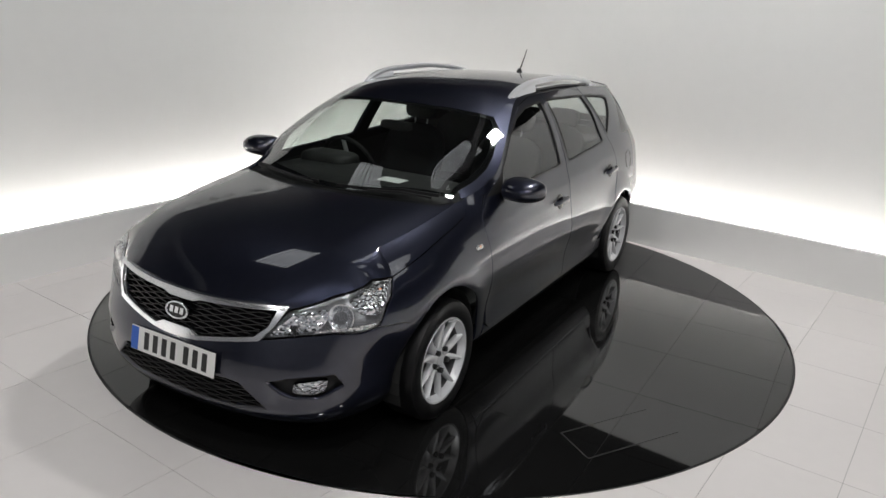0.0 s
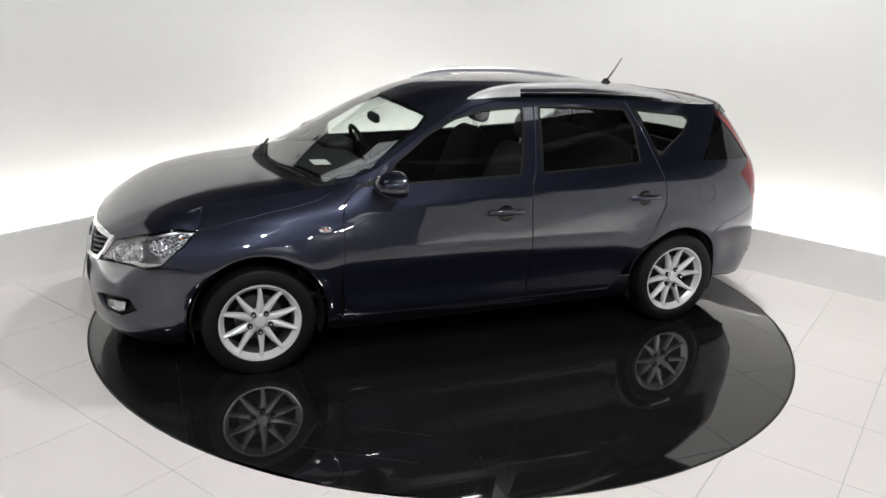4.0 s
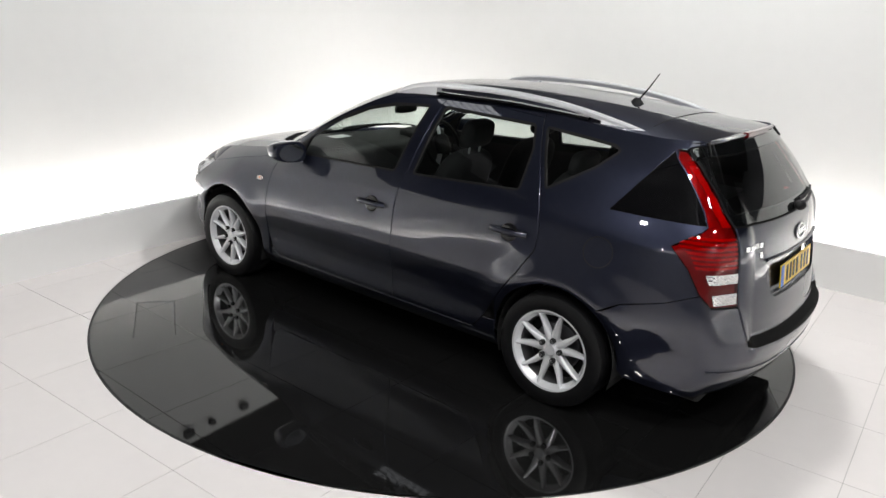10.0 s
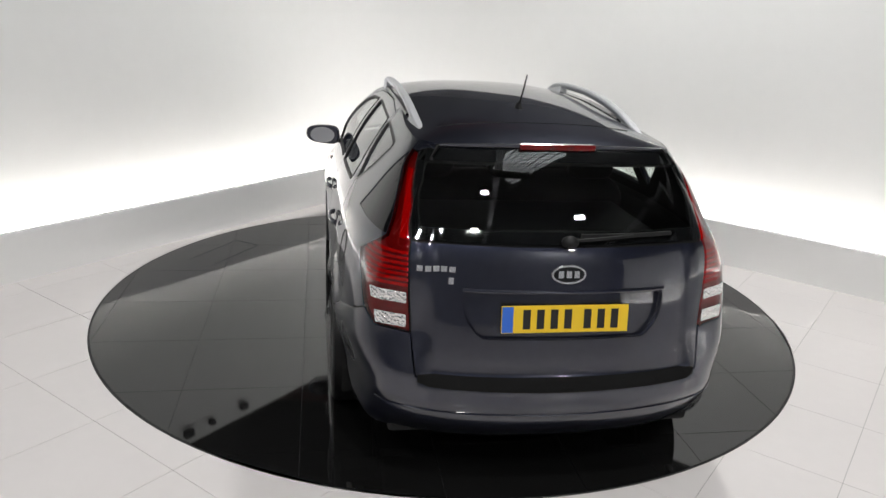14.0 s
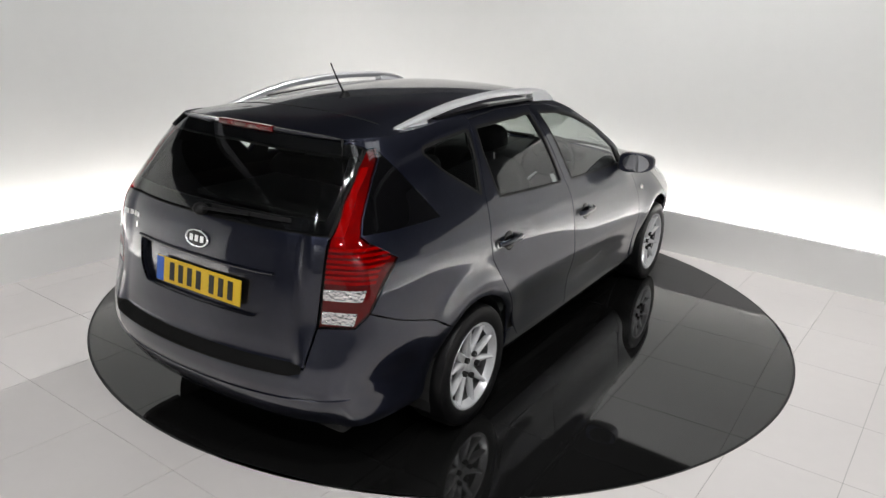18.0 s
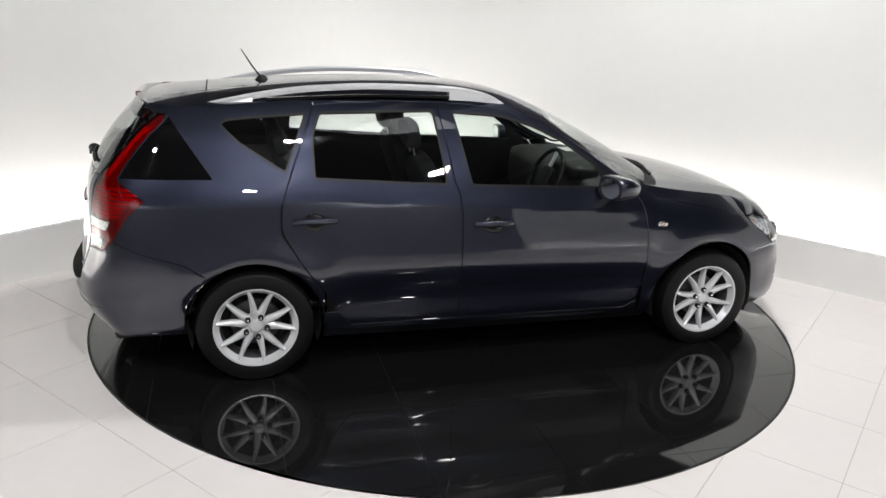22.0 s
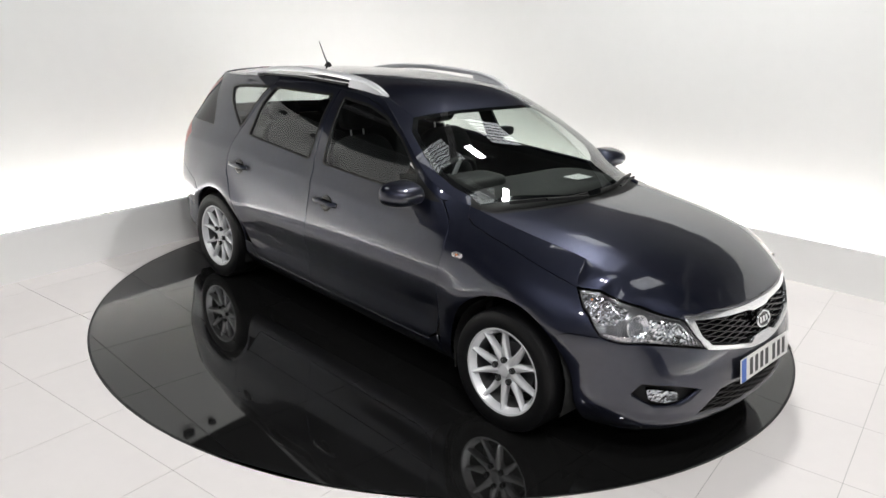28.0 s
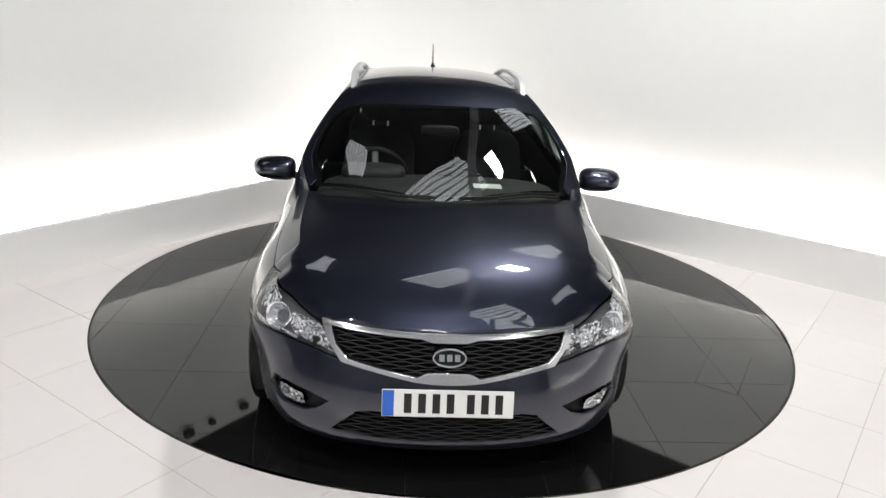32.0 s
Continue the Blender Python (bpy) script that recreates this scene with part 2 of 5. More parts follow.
# overhead lamps: square fittings under the roof, each with its light
LAMP_FACE = material("lamp_face", (0.9, 0.9, 0.9), 0.4, emit=((1.0, 0.97, 0.94), 22.0))
# the last two are unseen, added to brighten the hall mirrored in the paint
for lx, ly, lz, w, watts, tx, ty in ((1.2, 0.85, 5.14, 0.42, 128, 1.0, 1.2), (0.3, -3.9, 4.9, 0.24, 70, 0.0, -0.4), (0.1, -5.8, 4.7, 0.24, 60, 0.0, 0.0), (-2.8, -4.6, 4.7, 0.22, 38, -0.4, 0.0), (2.8, -4.6, 4.7, 0.22, 38, 0.4, 0.0), (-4.0, -7.6, 4.7, 0.24, 110, -3.6, -9.0), (4.0, -7.6, 4.7, 0.24, 110, 3.6, -9.0)):
    aim = look((lx, ly, lz), (tx, ty, 0.6 if ty > -5 else 1.8)) if lz < 5 else pose(lx, ly, lz, 0, 0, -36)
    lamp = tagged(part("ceiling_lamp", box(w + 0.08, w * 0.8 + 0.08, 0.12, (0, 0, 0), 0.01), ROOF_DARK, None), "square floodlight with a white face under the roof", "ceiling lamp", "floodlights")
    lamp.matrix_world = aim
    part("face", box(w, w * 0.8, 0.006, (0, 0, -0.064)), LAMP_FACE, lamp)
    if lz < 5:
        part("hanger", sweep_line(Vector((0, 0, 0.05)), aim.inverted() @ Vector((lx, ly, 5.2)), 0.02), ROOF_DARK, lamp)
    area_lamp("lamp_light", aim @ pose(0, 0, -0.075), w, w * 0.8, watts, (1.0, 0.993, 0.978))

# red and grey roof steel
RED_STEEL = material("red_steel", (0.10, 0.014, 0.012), 0.6, vary=0.2, scale=3.0)
for a, b, mat, label in (((-8.9, 6.2, 4.3), (8.9, 6.2, 4.3), RED_STEEL, "red painted roof girder"), ((-8.9, -3.0, 4.6), (8.9, -3.0, 4.6), ROOF_DARK, "dark grey steel roof girder"),
                         ((-5.5, -8.9, 4.9), (-5.5, 8.9, 4.9), ROOM_DARK, "grey steel roof beam"), ((0.6, -8.9, 4.95), (0.6, 8.9, 4.95), ROOM_DARK, "grey steel roof beam"), ((5.0, -8.9, 4.9), (5.0, 8.9, 4.9), ROOM_DARK, "grey steel roof beam")):
    bm = sweep_line(Vector(a), Vector(b), 0.09)
    tagged(part("roof_beam", bm, mat, None), label, "beam", "roof beams")

# corrugated skylights in the roof
SKYLIGHT = material("skylight_sheet", (0.5, 0.5, 0.5), 0.5, emit=((0.93, 0.96, 1.0), 2.2))
for lx, ly in ((0.2, -0.1), (1.95, 3.1), (1.2, -2.7), (-2.6, 0.6), (3.2, -0.9)):
    sk = tagged(empty("skylight"), "grey corrugated translucent roof sheet", "skylight", "roof skylights")
    sk.matrix_world = pose(lx, ly, 5.19, 0, 0, -36)
    for r in range(7):
        part("corrugation", box(0.085, 1.5, 0.012, (-0.36 + 0.12 * r, 0, 0)), SKYLIGHT, sk)

# ------------------------------------------------------------------ turntable
turntable = tagged(empty("turntable"), "round black polished tiled turntable under the car", "turntable")
bm = bmesh.new()
bmesh.ops.create_cone(bm, cap_ends=True, segments=256, radius1=DISC_R, radius2=DISC_R, depth=0.06, matrix=pose(0, 0, -0.034))
part("base", bm, BLACK_JOINT, turntable, smooth=False)

# ------------------------------------------------------------------ car body surface
# x forward, y to the car's left, z up; the middle plane of the car is y = 0.
def spline(xs, ys):
    """Natural cubic spline through the points, vectorised."""
    xs, ys = np.asarray(xs, float), np.asarray(ys, float)
    n = len(xs)
    h = np.diff(xs)
    a = np.zeros((n, n))
    rhs = np.zeros((n,) + ys.shape[1:])
    a[0, 0] = a[-1, -1] = 1
    for i in range(1, n - 1):
        a[i, i - 1], a[i, i], a[i, i + 1] = h[i - 1], 2 * (h[i - 1] + h[i]), h[i]
        rhs[i] = 6 * ((ys[i + 1] - ys[i]) / h[i] - (ys[i] - ys[i - 1]) / h[i - 1])
    m = np.linalg.solve(a, rhs)

    def f(x):
        x = np.clip(np.asarray(x, float), xs[0], xs[-1])
        i = np.clip(np.searchsorted(xs, x) - 1, 0, n - 2)
        hh, t0, t1 = h[i], xs[i + 1] - x, x - xs[i]
        if ys.ndim > 1:
            hh, t0, t1 = hh[..., None], t0[..., None], t1[..., None]
        return (m[i] * t0 ** 3 + m[i + 1] * t1 ** 3) / (6 * hh) + (ys[i] / hh - m[i] * hh / 6) * t0 + (ys[i + 1] / hh - m[i + 1] * hh / 6) * t1
    return f


def pchip(xs, ys):
    """Shape-keeping cubic through the points, vectorised."""
    xs, ys = np.asarray(xs, float), np.asarray(ys, float)
    h, d = np.diff(xs), np.diff(ys) / np.diff(xs)
    m = np.zeros(len(xs))
    m[0], m[-1] = d[0], d[-1]
    for i in range(1, len(xs) - 1):
        if d[i - 1] * d[i] > 0:
            w1, w2 = 2 * h[i] + h[i - 1], h[i] + 2 * h[i - 1]
            m[i] = (w1 + w2) / (w1 / d[i - 1] + w2 / d[i])

    def f(x):
        x = np.clip(np.asarray(x, float), xs[0], xs[-1])
        i = np.clip(np.searchsorted(xs, x) - 1, 0, len(xs) - 2)
        t = (x - xs[i]) / h[i]
        return ((1 + 2 * t) * (1 - t) ** 2 * ys[i] + t * (1 - t) ** 2 * h[i] * m[i]
                + t * t * (3 - 2 * t) * ys[i + 1] + t * t * (t - 1) * h[i] * m[i + 1])
    return f


# plan outline at the widest height, from the nose round the left side to the tail
_plan = [(2.222, 0.0), (2.195, 0.33), (2.108, 0.58), (2.0, 0.727), (1.86, 0.82), (1.6, 0.872), (1.2, 0.893), (0.6, 0.9), (0.0, 0.9), (-0.6, 0.9),
         (-1.2, 0.893), (-1.6, 0.872), (-1.89, 0.825), (-2.06, 0.74), (-2.162, 0.58), (-2.222, 0.35), (-2.245, 0.0)]
_full = [(x, -y) for x, y in _plan[3:0:-1]] + _plan + [(x, -y) for x, y in _plan[-2:-5:-1]]
_arc = np.concatenate([[0], np.cumsum([math.dist(a, b) for a, b in zip(_full, _full[1:])])])
_arc = _arc - _arc[3]
S_END = float(_arc[3 + len(_plan) - 1])
_outline = spline(_arc, _full)


def smooth(a, b, x):
    """Eases from 0 at a to 1 at b."""
    t = np.clip((x - a) / (b - a), 0, 1)
    return t * t * (3 - 2 * t)


side_inset = pchip((0.10, 0.16, 0.22, 0.27, 0.30, 0.335, 0.375, 0.45, 0.52, 0.57, 0.60, 0.64, 0.67, 0.705, 0.75, 0.786, 0.84, 0.885, 0.898, 0.906, 0.92, 0.95, 0.97, 1.05, 1.15, 1.25, 1.33, 1.39, 1.43, 1.46),
                   (0.20, 0.12, 0.065, 0.040, 0.035, 0.034, 0.034, 0.027, 0.011, 0.002, 0.0, 0.003, 0.0068, 0.0120, 0.0192, 0.0255, 0.0355, 0.0445, 0.0473, 0.0500, 0.0560, 0.0685, 0.0770, 0.111, 0.158, 0.213, 0.269, 0.318, 0.362, 0.41))
# height of the shoulder crease along the side
crease_z = pchip((-2.3, -1.8, -1.5, -1.1, -0.6, -0.2, 0.3, 0.85, 1.15, 1.5), (0.92, 0.925, 0.935, 0.938, 0.925, 0.907, 0.881, 0.838, 0.80, 0.77))
rear_inset = pchip((0.14, 0.20, 0.27, 0.35, 0.44, 0.49, 0.505, 0.54, 0.60, 0.70, 0.80, 0.92, 1.00, 1.06, 1.20, 1.38, 1.46),
                   (0.28, 0.16, 0.085, 0.035, 0.005, 0.0, 0.012, 0.048, 0.0545, 0.068, 0.0835, 0.104, 0.120, 0.146, 0.232, 0.39, 0.48))
rear_corner = pchip((0.14, 0.20, 0.27, 0.35, 0.44, 0.52, 0.60, 0.70, 0.92, 1.00, 1.06, 1.20, 1.38, 1.46),
                    (0.28, 0.16, 0.085, 0.035, 0.010, 0.012, 0.035, 0.062, 0.082, 0.098, 0.130, 0.225, 0.39, 0.48))
front_inset = pchip((0.12, 0.17, 0.21, 0.27, 0.38, 0.42, 0.46, 0.50, 0.54, 0.57, 0.60, 0.62, 0.67, 0.69, 0.71, 0.78, 0.86, 1.0),
                    (0.16, 0.075, 0.035, 0.015, 0.008, 0.012, 0.0195, 0.031, 0.043, 0.053, 0.063, 0.069, 0.087, 0.098, 0.12, 0.235, 0.41, 0.7))
# roof edge of the body side, and the bonnet edge further forward
edge_z = pchip((-2.3, -1.75, -1.5, -1.287, -0.957, -0.63, -0.3, -0.1, 0.093, 0.346, 0.529, 0.70, 0.82, 0.92, 1.05, 1.27, 1.57, 1.72, 1.87, 2.0, 2.06, 2.25),
               (1.36, 1.375, 1.385, 1.398, 1.425, 1.446, 1.446, 1.436, 1.40, 1.287, 1.18, 1.072, 1.012, 0.98, 0.954, 0.922, 0.882, 0.850, 0.795, 0.726, 0.692, 0.66))
bonnet_y = pchip((0.7, 0.92, 1.3, 1.6, 1.8, 1.95, 2.05, 2.2), (0.735, 0.725, 0.715, 0.69, 0.64, 0.575, 0.51, 0.40))


def B(s, z):
    """The body side as a surface over the plan outline: s along it, z up."""
    s, z = np.asarray(s, float), np.asarray(z, float)
    flip = np.where((s < 0) | (s > S_END), -1.0, 1.0)
    q = np.where(s < 0, -s, np.where(s > S_END, 2 * S_END - s, s))
    o = _outline(q)
    e = 1e-3
    tg = _outline(q + e) - _outline(q - e)
    tg = tg / np.linalg.norm(tg, axis=-1, keepdims=True)
    nx, ny = tg[..., 1], -tg[..., 0]
    wf, wr = smooth(0.30, 0.92, nx), smooth(0.30, 0.92, -nx)
    ws = 1 - wf - wr
    x = o[..., 0]
    zs = z + (0.902 - crease_z(x)) * smooth(0.66, 0.84, z) * (1 - smooth(0.97, 1.15, z))
    si = side_inset(zs)
    # wings: the side folds over towards the bonnet edge
    k = smooth(0.62, 1.0, x)
    ez = edge_z(np.minimum(x, 1.76))
    zb = 0.66 - 0.10 * smooth(1.30, 1.70, x)
    t = np.clip((z - zb) / (ez - zb), 0, 1.1)
    wing = side_inset(np.minimum(z, 0.80)) + (o[..., 1] - bonnet_y(np.minimum(x, 1.76))) * t ** 2.6
    si = si * (1 - k) + wing * k
    # flared arches
    for ax in (1.355, -1.293):
        r = np.hypot(x - ax, z - 0.29)
        spread = np.where(r > 0.385, 0.085, 0.05)
        si = si - 0.017 * np.exp(-((r - 0.385) / spread) ** 2) * smooth(0.24, 0.52, z)
    k = smooth(0.52, 0.60, np.abs(o[..., 1]))
    tail = rear_inset(z) * (1 - k) + rear_corner(z) * k
    inset = ws * si + wf * front_inset(z) + wr * tail
    # high up, the rear corner keeps its round form: side and tail lean in separately
    k = smooth(0.95, 1.12, z) * smooth(-1.3, -1.55, x)
    dx = nx * inset * (1 - k) - tail * np.clip(-nx / 0.98, 0, 1) ** 0.85 * k
    dy = ny * inset * (1 - k) + si * np.clip(ny / 0.85, 0, 1) * k
    return np.stack([o[..., 0] - dx, (o[..., 1] - dy) * flip, z], -1)


screen_z = spline((-1.95, -1.8, -1.5, -1.2, -0.8, -0.4, -0.05, 0.2, 0.5, 0.8, 1.05, 1.2), (1.358, 1.394, 1.434, 1.462, 1.486, 1.494, 1.480, 1.445, 1.334, 1.190, 1.047, 0.951))
bonnet_z = spline((0.9, 1.1, 1.3, 1.5, 1.7, 1.85, 1.97, 2.06, 2.12, 2.16), (0.997, 0.988, 0.972, 0.950, 0.912, 0.868, 0.815, 0.757, 0.706, 0.672))


def side_s(x, z, iters=20):
    """s on the left side at which the body passes x at the height z."""
    lo, hi = np.zeros_like(np.asarray(x, float)), np.full_like(np.asarray(x, float), S_END)
    for _ in range(iters):
        mid = (lo + hi) / 2
        big = B(mid, z)[..., 0] > x
        lo, hi = np.where(big, mid, lo), np.where(big, hi, mid)
    return (lo + hi) / 2


def end_s(y, z, rear=False, iters=20):
    """s at the nose (or tail) at which the body passes y."""
    y = np.asarray(y, float)
    lo, hi = (np.full_like(y, S_END * 0.5), np.full_like(y, S_END)) if rear else (np.zeros_like(y), np.full_like(y, S_END * 0.5))
    for _ in range(iters):
        mid = (lo + hi) / 2
        w = B(mid, z)[..., 1]
        go = (w > np.abs(y)) if rear else (w < np.abs(y))
        lo, hi = np.where(go, mid, lo), np.where(go, hi, mid)
    q = (lo + hi) / 2
    return np.where(y < 0, 2 * S_END - q if rear else -q, q)


_ex = np.linspace(-2.0, 2.12, 240)
_ey = np.array([float(B(side_s(x, edge_z(x)), edge_z(x))[1]) for x in _ex])


def edge_y(x):
    x = np.asarray(x, float)
    k = smooth(1.55, 1.8, x)
    return np.interp(x, _ex, _ey) * (1 - k) + bonnet_y(x) * k


def crown(x, y, zc, p):
    x, y = np.asarray(x, float), np.asarray(y, float)
    mid, ze, ye = zc(x), edge_z(x), edge_y(x)
    return np.stack([x, y, mid - (mid - ze) * (np.abs(y) / ye) ** p], -1)


def T(x, y):
    """Windscreen and roof as heights over the plan."""
    return crown(x, y, screen_z, 2.7)


def H(x, y):
    """Bonnet as heights over the plan, with a soft crease along each side."""
    x, y = np.asarray(x, float), np.asarray(y, float)
    mid, u = bonnet_z(x), np.abs(y) / edge_y(x)
    fall = 0.62 * u * u + 0.38 * np.log1p(np.exp((u - 0.80) / 0.03)) * 0.03 / 0.20004
    return np.stack([x, y, mid - (mid - edge_z(x)) * fall], -1)


# ------------------------------------------------------------------ panels cut from the surface
def inside(poly, pts):
    poly, pts = np.asarray(poly), np.asarray(pts)
    res = np.zeros(len(pts), bool)
    a, b = poly, np.roll(poly, -1, axis=0)
    for (x0, y0), (x1, y1) in zip(a, b):
        hit = ((y0 > pts[:, 1]) != (y1 > pts[:, 1]))
        with np.errstate(divide="ignore", invalid="ignore"):
            res ^= hit & (pts[:, 0] < (x1 - x0) * (pts[:, 1] - y0) / (y1 - y0) + x0)
    return res


def dense(poly, step):
    out = []
    for a, b in zip(poly, list(poly[1:]) + [poly[0]]):
        n = max(1, int(math.dist(a, b) / step))
        out += [(a[0] + (b[0] - a[0]) * k / n, a[1] + (b[1] - a[1]) * k / n) for k in range(n)]
    return out


def shrink(poly, d):
    """Moves a dense closed outline inwards by d."""
    p = np.asarray(poly, float)
    area = 0.5 * np.sum(p[:, 0] * np.roll(p[:, 1], -1) - np.roll(p[:, 0], -1) * p[:, 1])
    tg = np.roll(p, -1, 0) - np.roll(p, 1, 0)
    tg /= np.maximum(np.linalg.norm(tg, axis=1, keepdims=True), 1e-9)
    n = np.stack([-tg[:, 1], tg[:, 0]], 1) * (1 if area > 0 else -1)
    return p + n * d


def rounded(poly, r, n=5):
    """Rounds the corners of a polygon."""
    out = []
    m = len(poly)
    for i in range(m):
        p, a, b = np.array(poly[i], float), np.array(poly[i - 1], float), np.array(poly[(i + 1) % m], float)
        la, lb = np.linalg.norm(a - p), np.linalg.norm(b - p)
        rr = min(r, 0.45 * la, 0.45 * lb)
        p0, p1 = p + (a - p) / la * rr, p + (b - p) / lb * rr
        for k in range(n + 1):
            t = k / n
            out.append(tuple((1 - t) ** 2 * p0 + 2 * t * (1 - t) * p + t * t * p1))
    return out


def panel(name, surf, poly, mat, parent, gap=0.002, step=0.035, holes=(), offset=0.0, lip=0.012, label="", mirror=False, edge_step=0.02, reach=2e-3):
    """A sheet cut from the surface by an outline in its own coordinates, with a folded lip round its edges."""
    edge = shrink(dense(poly, edge_step), gap)
    loops = [edge] + [np.asarray(dense(h, edge_step)) for h in holes]
    lo, hi = edge.min(0), edge.max(0)
    gx, gy = np.meshgrid(np.arange(lo[0] + step / 2, hi[0], step), np.arange(lo[1] + step / 2, hi[1], step))
    grid = np.stack([gx.ravel(), gy.ravel()], 1)
    keep = inside(edge, grid)
    for h in loops[1:]:
        keep &= ~inside(h, grid)
    grid = grid[keep]
    allb = np.concatenate(loops)
    if len(grid):
        d = np.min(np.hypot(grid[:, None, 0] - allb[None, :, 0], grid[:, None, 1] - allb[None, :, 1]), axis=1)
        grid = grid[d > step * 0.45]
    pts = np.concatenate([allb, grid])
    es, k = [], 0
    for lp in loops:
        es += [(k + i, k + (i + 1) % len(lp)) for i in range(len(lp))]
        k += len(lp)
    v2, _, f2, _, _, _ = delaunay_2d_cdt([Vector(p) for p in pts], es, [], 0, 1e-6)
    v2 = np.array([(v.x, v.y) for v in v2])
    f2 = np.array([f for f in f2 if len(f) == 3])
    mid = v2[f2].mean(1)
    ok = inside(loops[0], mid)
    for h in loops[1:]:
        ok &= ~inside(h, mid)
    f2 = f2[ok]
    p3 = surf(v2[:, 0], v2[:, 1])
    e = reach
    du = surf(v2[:, 0] + e, v2[:, 1]) - surf(v2[:, 0] - e, v2[:, 1])
    dv = surf(v2[:, 0], v2[:, 1] + e) - surf(v2[:, 0], v2[:, 1] - e)
    nr = np.cross(du, dv)
    nr /= np.maximum(np.linalg.norm(nr, axis=1, keepdims=True), 1e-9)
    out = np.sign(np.sum(nr * (p3 - np.array([0.0, 0.0, 0.55])), axis=1).sum())
    nr = nr * out
    p3 = p3 + nr * offset
    tri = p3[f2]
    fn = np.cross(tri[:, 1] - tri[:, 0], tri[:, 2] - tri[:, 0])
    turn = np.sum(fn * nr[f2].mean(1), axis=1) < 0
    f2[turn] = f2[turn][:, ::-1]
    verts, normals, faces = list(p3), list(nr), [tuple(int(i) for i in f) for f in f2]
    if lip:
        count = {}
        for a, b, c in faces:
            for ed in ((a, b), (b, c), (c, a)):
                count[ed] = 1
        rim = [ed for ed in count if (ed[1], ed[0]) not in count]
        top, low = {}, {}
        for ed in rim:
            for i in ed:
                if i not in low:
                    top[i] = len(verts)
                    verts.append(p3[i])
                    low[i] = len(verts)
                    verts.append(p3[i] - nr[i] * lip)
                    side = np.zeros(3)
                    normals += [side, side]
        for a, b in rim:
            faces.append((a, low[a], low[b], b))
            n = np.cross(p3[b] - p3[a], nr[a])
            for i in (low[a], low[b]):
                normals[i] = normals[i] + n
        for i in low.values():
            l = np.linalg.norm(normals[i])
            normals[i] = normals[i] / l if l > 0 else np.array([0, 0, 1.0])
        used = sorted({i for f in faces for i in f})
        remap = {i: k for k, i in enumerate(used)}
        verts, normals = [verts[i] for i in used], [normals[i] for i in used]
        faces = [tuple(remap[i] for i in f) for f in faces]
    else:
        used = sorted({i for f in faces for i in f})
        remap = {i: k for k, i in enumerate(used)}
        verts, normals = [verts[i] for i in used], [normals[i] for i in used]
        faces = [tuple(remap[i] for i in f) for f in faces]
    ob = mesh_object(name, verts, faces, mat, parent, label, True, normals)
    if mirror:
        fl = np.array([1, -1, 1])
        ob2 = mesh_object(name, [v * fl for v in verts], [f[::-1] for f in faces], mat, parent, label, True, [n * fl for n in normals])
        return ob, ob2
    return ob


def side_poly(pts):
    """Outline on the left side given as x, z."""
    a = np.array(pts, float)
    return list(zip(side_s(a[:, 0], a[:, 1]), a[:, 1]))


def arc_pts(cx, cz, r, a0, a1, n=14):
    return [(cx + r * math.cos(radians(a0 + (a1 - a0) * k / n)), cz + r * math.sin(radians(a0 + (a1 - a0) * k / n))) for k in range(n + 1)]

# ------------------------------------------------------------------ the car
car = tagged(empty("car"), "dark blue-grey metallic estate car with silver roof rails and alloy wheels", "car")
WX_F, WX_R, HUB_Z, TRACK = 1.361, -1.297, 0.292, 0.794
ARCH_F, ARCH_R = 0.364, 0.349


def side_panel(name, pts, mat, gap=0.0008, holes=(), r=0.0, **kw):
    """A pair of panels, one on each side, from an outline in x and z."""
    poly = rounded(pts, r) if r else pts
    hs = [side_poly(dense(h, 0.03)) for h in holes]
    kw.setdefault("step", 0.024)
    return panel(name, B, side_poly(dense(poly, 0.03)), mat, car, gap, holes=hs, mirror=True, **kw)


def edge_line(x0, x1, n=8, dz=0.0):
    return [(x0 + (x1 - x0) * k / n, float(edge_z(x0 + (x1 - x0) * k / n)) + dz) for k in range(n + 1)]


# shut line between bonnet and wing
BONNET_SHUT = [(0.935, 0.968), (0.965, 0.932), (1.01, 0.909), (1.123, 0.885), (1.331, 0.848), (1.448, 0.821), (1.54, 0.800), (1.64, 0.779)]
# wing
wing_pts = [(0.93, 0.20), (0.925, 0.45), (0.918, 0.6), (0.912, 0.83), (0.893, 0.898), (0.812, 0.982)] + edge_line(0.84, 0.93, 3) + [p for p in BONNET_SHUT[1:]] + \
           [(1.649, 0.776), (1.712, 0.713), (1.752, 0.687), (1.825, 0.621), (1.70, 0.607)] + arc_pts(WX_F, 0.30, ARCH_F, 48, 180) + [(0.985, 0.20)]
side_panel("front_wing", wing_pts, PAINT)
side_panel("bonnet_flank", edge_line(0.94, 1.60, 12) + [(1.63, 0.806), (1.650, 0.783)] + [(x, z + 0.0025) for x, z in BONNET_SHUT[::-1]], PAINT, gap=0.0004)
# doors
glass_f = rounded([(0.66, 0.985), (0.60, 1.10), (0.41, 1.228), (0.22, 1.312), (0.03, 1.355), (-0.225, 1.372), (-0.19, 1.198), (-0.15, 1.012)], 0.02)
door_f = [(-0.205, 0.27), (-0.212, 0.513), (-0.204, 0.815), (-0.216, 0.968), (-0.241, 1.026), (-0.305, 1.415), (-0.1, 1.405), (0.09, 1.372), (0.25, 1.308), (0.40, 1.222),
          (0.53, 1.135), (0.66, 1.045), (0.80, 0.985), (0.89, 0.895), (0.907, 0.83), (0.914, 0.6), (0.915, 0.42), (0.89, 0.32), (0.83, 0.27)]
